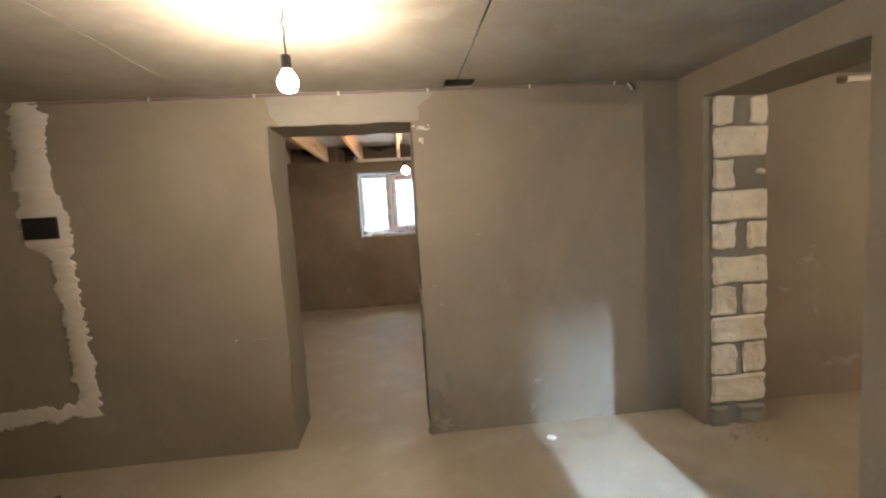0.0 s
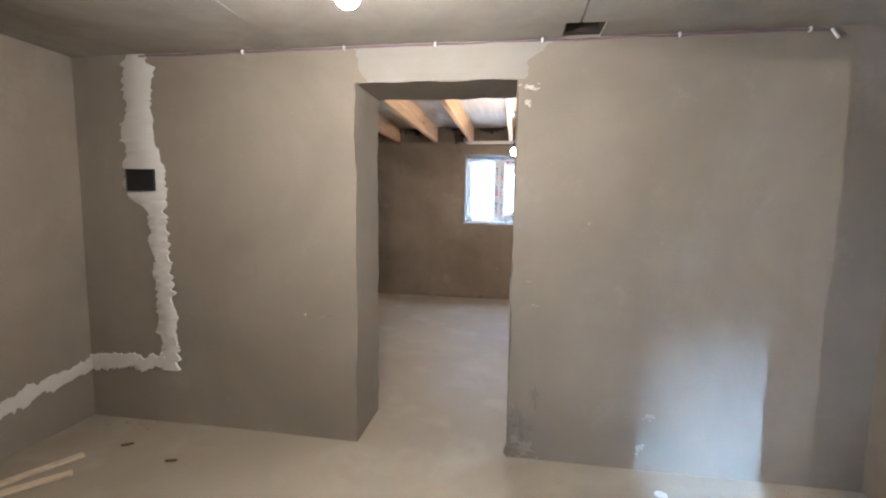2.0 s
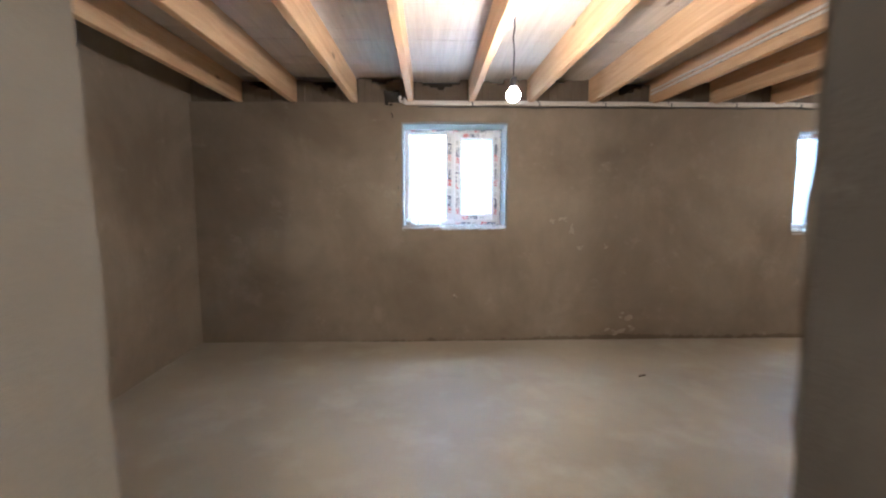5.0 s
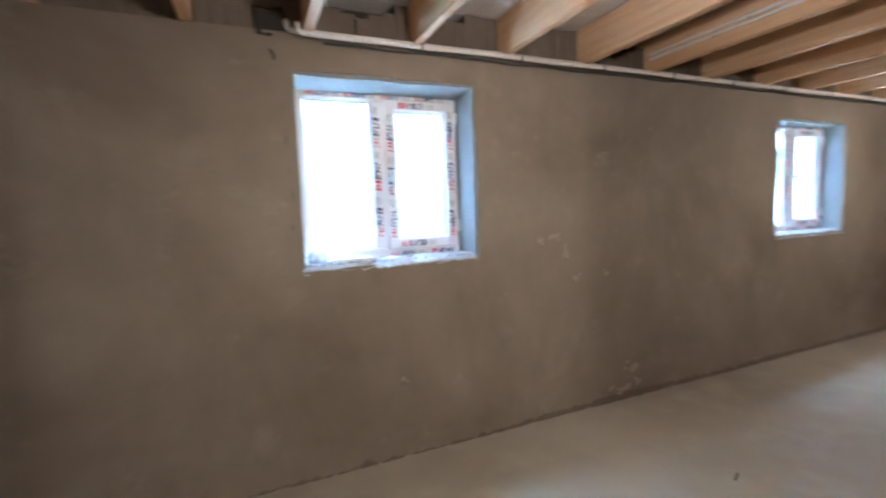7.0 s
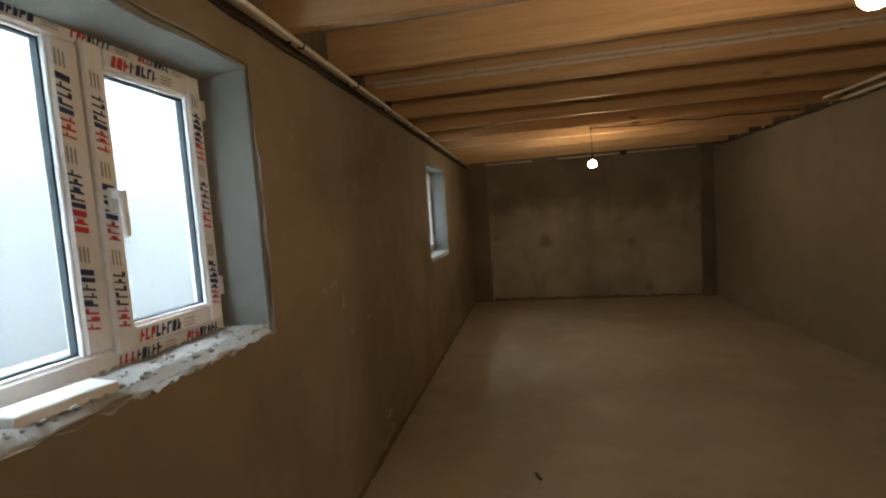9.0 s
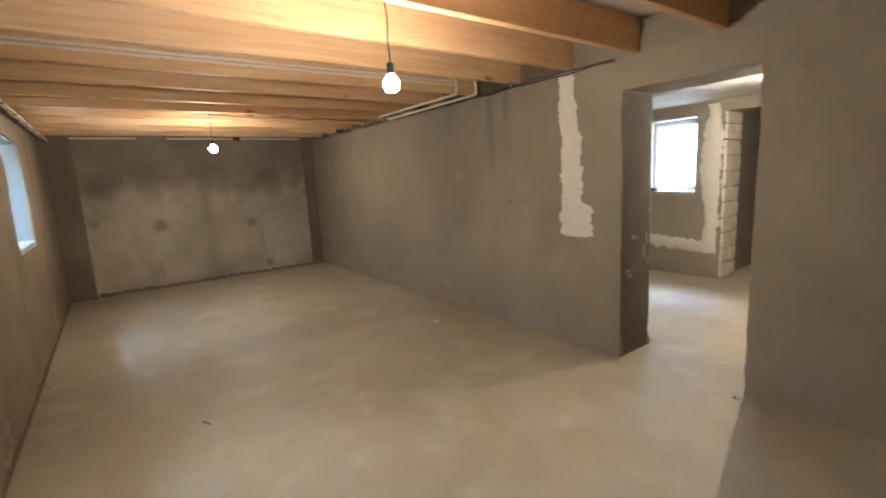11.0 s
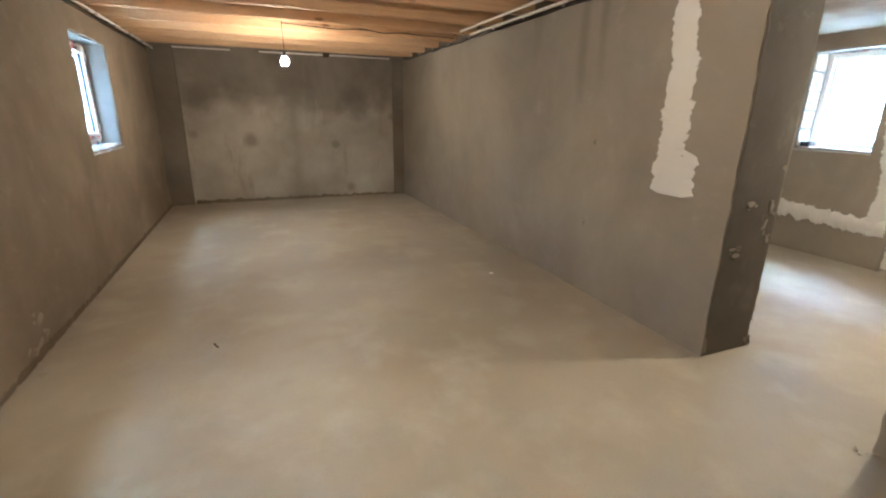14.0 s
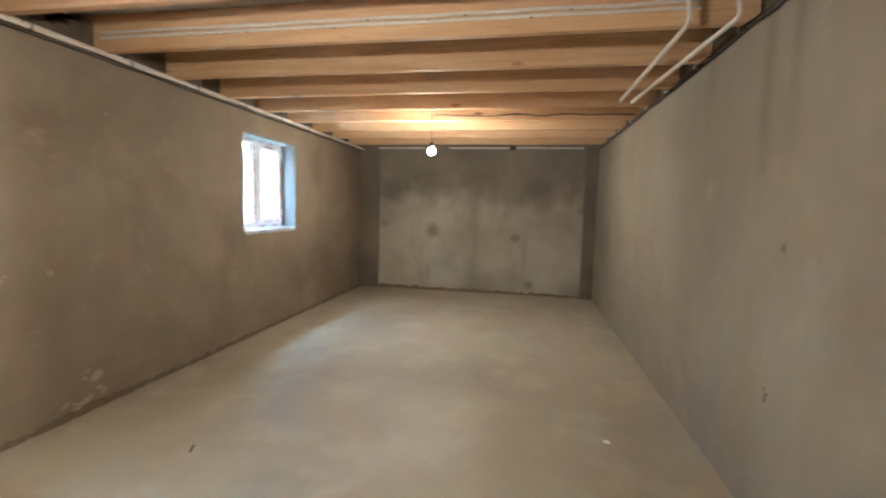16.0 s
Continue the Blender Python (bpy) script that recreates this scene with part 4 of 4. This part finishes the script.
wire = [(-1.32 + 3.6 * i / 48, -0.014, 2.236 + 0.007 * noise.noise(Vector((i * 0.45, 0, 3)))) for i in range(49)] + [(2.30, -0.018, 2.22), (2.305, -0.02, 2.185)]
twin = pipe("twin_wire", wire, 0.0042, LILAC, "violet wire pinned along the ceiling edge", "", (), sides=6)
for x in (-0.657, -0.058, 0.443, 0.991, 1.64, 2.204):
    part("clip", box(x - 0.006, x + 0.006, -0.022, -0.002, 2.226, 2.25, 0.003), WHITE, twin, "white wire clip")
part("cut_end", tube([(2.29, -0.018, 2.235), (2.315, -0.03, 2.19)], 0.007, 6), WHITE, twin, "pale stripped wire end")
pipe("side_conduit", [(3.80, -0.05, 2.20), (3.97, -0.05, 2.205)], 0.02, CONDUIT, "pale pipe end under the side room ceiling", "")

# sunken socket box in the filler
sock = thing("socket_box", (-1.347, 0.0, 1.456), "black double socket box sunk in pale filler", "socket box")
part("rim", frame_ring(-1.442, -1.252, 1.456, 1.586, 0.006, -0.024, 0.0, bevel=0.001), BLACK, sock)
part("back", box(-1.440, -1.254, -0.019, -0.004, 1.458, 1.584), BLACK, sock)

# ---- loose small things on the floor ----
for x, y, r in ((-1.268, -0.294, 30), (-0.908, -0.387, 12)):
    bm = rough_box(-0.03, 0.03, -0.006, 0.006, 0.0, 0.008, 0.002, 0, 30, 0.004, x)
    bmesh.ops.transform(bm, matrix=pose(x, y, 0.003, 0, 0, r), verts=bm.verts)
    solid("wood_chip", bm, CHIP, "small dark splinter lying on the screed", "splinter", "splinters")
solid("white_disc", turned([(0.016, 0.0), (0.030, 0.002), (0.032, 0.007), (0.026, 0.011)], 12, (1.63, -0.22, 0.004)), WHITE, "small white disc of dried filler", "filler blob")
for (x, y, r, l) in ((-1.50, -0.62, 62, 0.42), (-1.42, -0.72, 50, 0.36)):
    bm = box(-l / 2, l / 2, -0.02, 0.02, 0, 0.016, 0.002)
    bmesh.ops.transform(bm, matrix=pose(x, y, 0.006, 0, 0, r), verts=bm.verts)
    solid("lath", bm, LATH, "pale sawn lath lying on the screed", "lath", "laths")
crumbs = bmesh.new()
rng = random.Random(5)
spots = [(A_L + 0.05, -0.02, A_L + 0.6, -0.12), (2.2, -0.02, 2.6, -0.1), (B_L + 0.02, 0.45, B_L + 0.4, 1.6), (0.9, T + 0.02, 3.5, T + 0.08), (1.2, B_WIN - 0.09, 3.4, B_WIN - 0.01), (3.4, B_WIN - 0.07, 7.0, B_WIN - 0.01), (DOOR_R - 0.1, T, DOOR_R + 0.5, T + 0.16), (DOOR_L - 0.4, T + 0.01, DOOR_L + 0.08, T + 0.12), (2.65, -0.5, 3.0, -0.3)]
for x0, y0, x1, y1 in spots:
    for _ in range(30):
        s = rng.uniform(0.002, 0.012) * rng.uniform(0.4, 1.0)
        bmesh.ops.create_icosphere(crumbs, subdivisions=1, radius=s, matrix=Matrix.Translation((rng.uniform(x0, x1), rng.uniform(y0, y1), s * 0.4 + 0.002)) @ Matrix.Diagonal((rng.uniform(0.7, 1.6), 1, 0.6, 1)))
solid("floor_crumbs", crumbs, SCREED, "mortar crumbs along the foot of the walls", "crumbs", kind="stuff")


# ---- marks and repairs on the plaster ----
SCUFF = plaster("pale_scuff", (0.285, 0.252, 0.205), (0.365, 0.330, 0.275), (0.45, 0.415, 0.355), scratch=0.1)
SCUFF_B = plaster("pale_scuff_brown", (0.275, 0.230, 0.168), (0.355, 0.305, 0.230), (0.42, 0.37, 0.29), scratch=0.1)
DAMP = plaster("damp_plaster", (0.165, 0.142, 0.108), (0.205, 0.178, 0.140), (0.25, 0.22, 0.18), scratch=0.1)
REPAIR = plaster("repair_mortar", (0.190, 0.170, 0.138), (0.265, 0.238, 0.196), (0.33, 0.30, 0.25), scratch=0.1)


def mark(name, parent, axis, at, out, u, z, w, h, material, seed, rag=1.0, dabs=5):
    """A scatter of small ragged dabs, thickest in their middle, that lies on a wall."""
    rng = random.Random(seed)
    bm = bmesh.new()
    for k in range(dabs):
        big = 1.0 if k == 0 else rng.uniform(0.25, 0.55)
        cu = u if k == 0 else u + w * rng.uniform(-0.55, 0.55)
        cz = z if k == 0 else z + h * rng.uniform(-0.55, 0.55)
        turn, n = rng.uniform(-0.5, 0.5), 22
        rim = []
        for i in range(n):
            a = 2 * math.pi * i / n
            p = Vector((math.cos(a) * 1.3, math.sin(a) * 1.3, seed * 3.1 + k))
            r = big * max(0.12, 0.62 + rag * (0.75 * noise.noise(p) + 0.5 * noise.noise(p * 2.9) + rng.uniform(-0.1, 0.1)))
            du, dz = r * math.cos(a) * w / 2, r * math.sin(a) * h / 2
            rim.append((cu + du * math.cos(turn) - dz * math.sin(turn), cz + du * math.sin(turn) + dz * math.cos(turn)))

        def ring(f, d):
            pts = [(cu + (a - cu) * f, cz + (b - cz) * f) for a, b in rim]
            return [bm.verts.new((a, at + out * d, b) if axis == "x" else (at + out * d, a, b)) for a, b in pts]

        outer, mid = ring(1.0, -0.006), ring(0.86, 0.0035 + 0.0006 * k)
        for i in range(n):
            bm.faces.new((outer[i - 1], outer[i], mid[i], mid[i - 1]))
        bm.faces.new(mid)
    bmesh.ops.recalc_face_normals(bm, faces=bm.faces)
    part(name, bm, material, parent, smooth=60)


for i, (u, z, w, h) in enumerate(((2.38, 0.215, 0.17, 0.11), (2.40, 0.13, 0.10, 0.05), (2.29, 0.07, 0.28, 0.085), (2.17, 0.10, 0.10, 0.05), (0.64, 0.456, 0.05, 0.04),
                                  (1.587, 1.184, 0.09, 0.05), (1.79, 1.09, 0.05, 0.14))):
    mark("plaster_scuff", wall_window, "x", B_WIN, -1, u, z, w, h, SCUFF_B, 20.0 + i, 0.22, 3)
for i, (u, z, w, h) in enumerate(((0.935, 2.012, 0.09, 0.03), (0.929, 1.935, 0.035, 0.045), (0.963, 1.0, 0.03, 0.015), (1.0, 0.873, 0.035, 0.018), (1.266, 1.316, 0.03, 0.02),
                                  (-0.31, 0.748, 0.014, 0.014), (-0.20, 0.742, 0.13, 0.009), (1.62, 0.30, 0.06, 0.04), (1.58, 0.12, 0.05, 0.06))):
    mark("plaster_chip", wall_divide, "x", 0.0, -1, u, z, w, h, PUTTY if i < 2 or i == 5 else SCUFF, 40.0 + i)
mark("repair_patch", wall_divide, "x", 0.0, -1, 0.955, 0.20, 0.16, 0.34, REPAIR, 52.0)
mark("repair_patch", wall_divide, "x", 0.0, -1, 0.97, 0.05, 0.15, 0.13, SCUFF, 53.0)
for i, (u, z, w, h) in enumerate(((0.25, 0.95, 0.09, 0.05), (0.07, 0.93, 0.06, 0.09), (0.10, 0.82, 0.04, 0.10), (0.30, 0.65, 0.10, 0.05), (0.33, 0.69, 0.10, 0.03), (0.05, 0.72, 0.04, 0.07))):
    mark("jamb_scuff", wall_divide, "y", DOOR_R - 0.008, -1, u, z, w, h, SCUFF, 60.0 + i, 0.6)
for i, (u, z, w, h) in enumerate(((2.05, 1.23, 0.03, 0.05), (2.085, 0.585, 0.022, 0.06), (5.5, 1.5, 0.03, 0.05))):
    mark("damp_spot", wall_divide, "x", T, 1, u, z, w, h, DAMP, 70.0 + i)
for i, (u, z, w, h) in enumerate(((3.60, 0.99, 0.16, 0.06), (3.42, 0.79, 0.14, 0.05), (3.88, 0.23, 0.30, 0.11), (3.66, 0.62, 0.06, 0.08), (3.62, 1.08, 0.08, 0.03))):
    mark("plaster_scuff", wall_divide, "x", 0.0, -1, u, z, w, h, SCUFF, 80.0 + i, 0.5, 4)
for i, (u, z, w, h) in enumerate(((0.094, 1.775, 0.028, 0.10), (0.108, 1.50, 0.022, 0.09), (0.10, 1.335, 0.018, 0.07), (0.098, 1.62, 0.012, 0.05), (0.092, 1.93, 0.014, 0.06), (0.64, 0.431, 0.03, 0.03))):
    mark("chipped_edge", wall_window, "x", B_WIN, -1, u, z, w, h, DAMP, 100.0 + i, 0.6, 3)
for i, (u, z, w, h) in enumerate(((2.528, 1.919, 0.03, 0.03), (1.675, 1.205, 0.12, 0.05), (1.86, 0.92, 0.07, 0.05), (2.13, 0.925, 0.04, 0.06))):
    mark("plaster_scuff", wall_window, "x", B_WIN, -1, u, z, w, h, SCUFF_B, 110.0 + i, 0.4, 5)
# bare rough mortar on one doorway side, its colour darkened to carry the shade
JAMB = plaster("shaded_jamb_mortar", (0.112, 0.098, 0.079), (0.190, 0.169, 0.138), (0.31, 0.28, 0.235), grain=1.8, scratch=0.9)
part("jamb_skin", wall_mesh("y", DOOR_R - 0.007, 0.03, 0.014, T - 0.010, -0.02, DOOR_H - 0.012, [], step=0.035, amp=0.003, seed=21.0), JAMB, wall_divide, "bare mortar on the door jamb, darkened as painted shade", 40)
# dark damp joint along the foot of the outer walls
FOOT = plaster("damp_joint", (0.135, 0.104, 0.070), (0.190, 0.151, 0.106), (0.25, 0.20, 0.145), scratch=0.1)
foot = level(patch("", [(-0.4, -0.01, 0.003), (1.0, -0.01, 0.010), (1.6, -0.01, 0.030), (2.3, -0.01, 0.060), (3.2, -0.01, 0.030), (4.0, -0.01, 0.040), (B_R - 0.06, -0.01, 0.036)], "x", B_WIN, -1, FOOT, "", 2.0, 0.008, 0.030, 0.015))
part("damp_joint", foot, FOOT, wall_window, "dark damp joint at the wall foot", 60)
foot = level(patch("", [(0.62, -0.01, 0.030), (2.0, -0.01, 0.050), (3.84, -0.01, 0.055)], "x", 0.0, -1, FOOT, "", 6.0, 0.012, 0.034, 0.015))
for v in foot.verts:
    v.co = Vector((B_R + v.co.y, v.co.x, v.co.z))
part("damp_joint", foot, FOOT, wall_end, "dark damp joint at the wall foot", 60)
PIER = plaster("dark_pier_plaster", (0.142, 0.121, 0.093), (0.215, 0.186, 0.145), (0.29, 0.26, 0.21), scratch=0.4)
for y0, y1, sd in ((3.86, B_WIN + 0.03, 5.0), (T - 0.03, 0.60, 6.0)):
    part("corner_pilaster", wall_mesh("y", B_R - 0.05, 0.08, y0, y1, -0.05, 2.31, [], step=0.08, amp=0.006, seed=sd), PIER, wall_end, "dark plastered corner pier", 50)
solid("dropped_filler", turned([(0.012, 0.0), (0.022, 0.002), (0.018, 0.006)], 9, (2.67, 0.94, 0.003)), WHITE, "small white drip of filler on the screed", "filler blob")
bm = rough_box(-0.035, 0.035, -0.005, 0.005, 0.0, 0.007, 0.001, 0, 30, 0.003, 4.0)
bmesh.ops.transform(bm, matrix=pose(2.07, 3.22, 0.003, 0, 0, 25), verts=bm.verts)
solid("wood_chip", bm, CHIP, "small dark splinter lying on the screed", "splinter", "splinters")
solid("wire_hook", tube([(0.045, B_WIN - 0.005, 2.20), (0.05, B_WIN - 0.03, 2.185), (0.062, B_WIN - 0.035, 2.165), (0.058, B_WIN - 0.02, 2.15)], 0.005, 6), CHIP, "bent rusty wire hook by the window", "hook")
# near-black lump stands for the shade of the hole round the conduit end
part("cavity", rough_box(-0.02, 0.13, B_WIN - 0.006, B_WIN + 0.10, 2.26, 2.40, 0.01, 3, 14, 0.022, 7.0), HOLE_SHADE, wall_window, "near-black lump painted as the shaded hole round the conduit", 50)
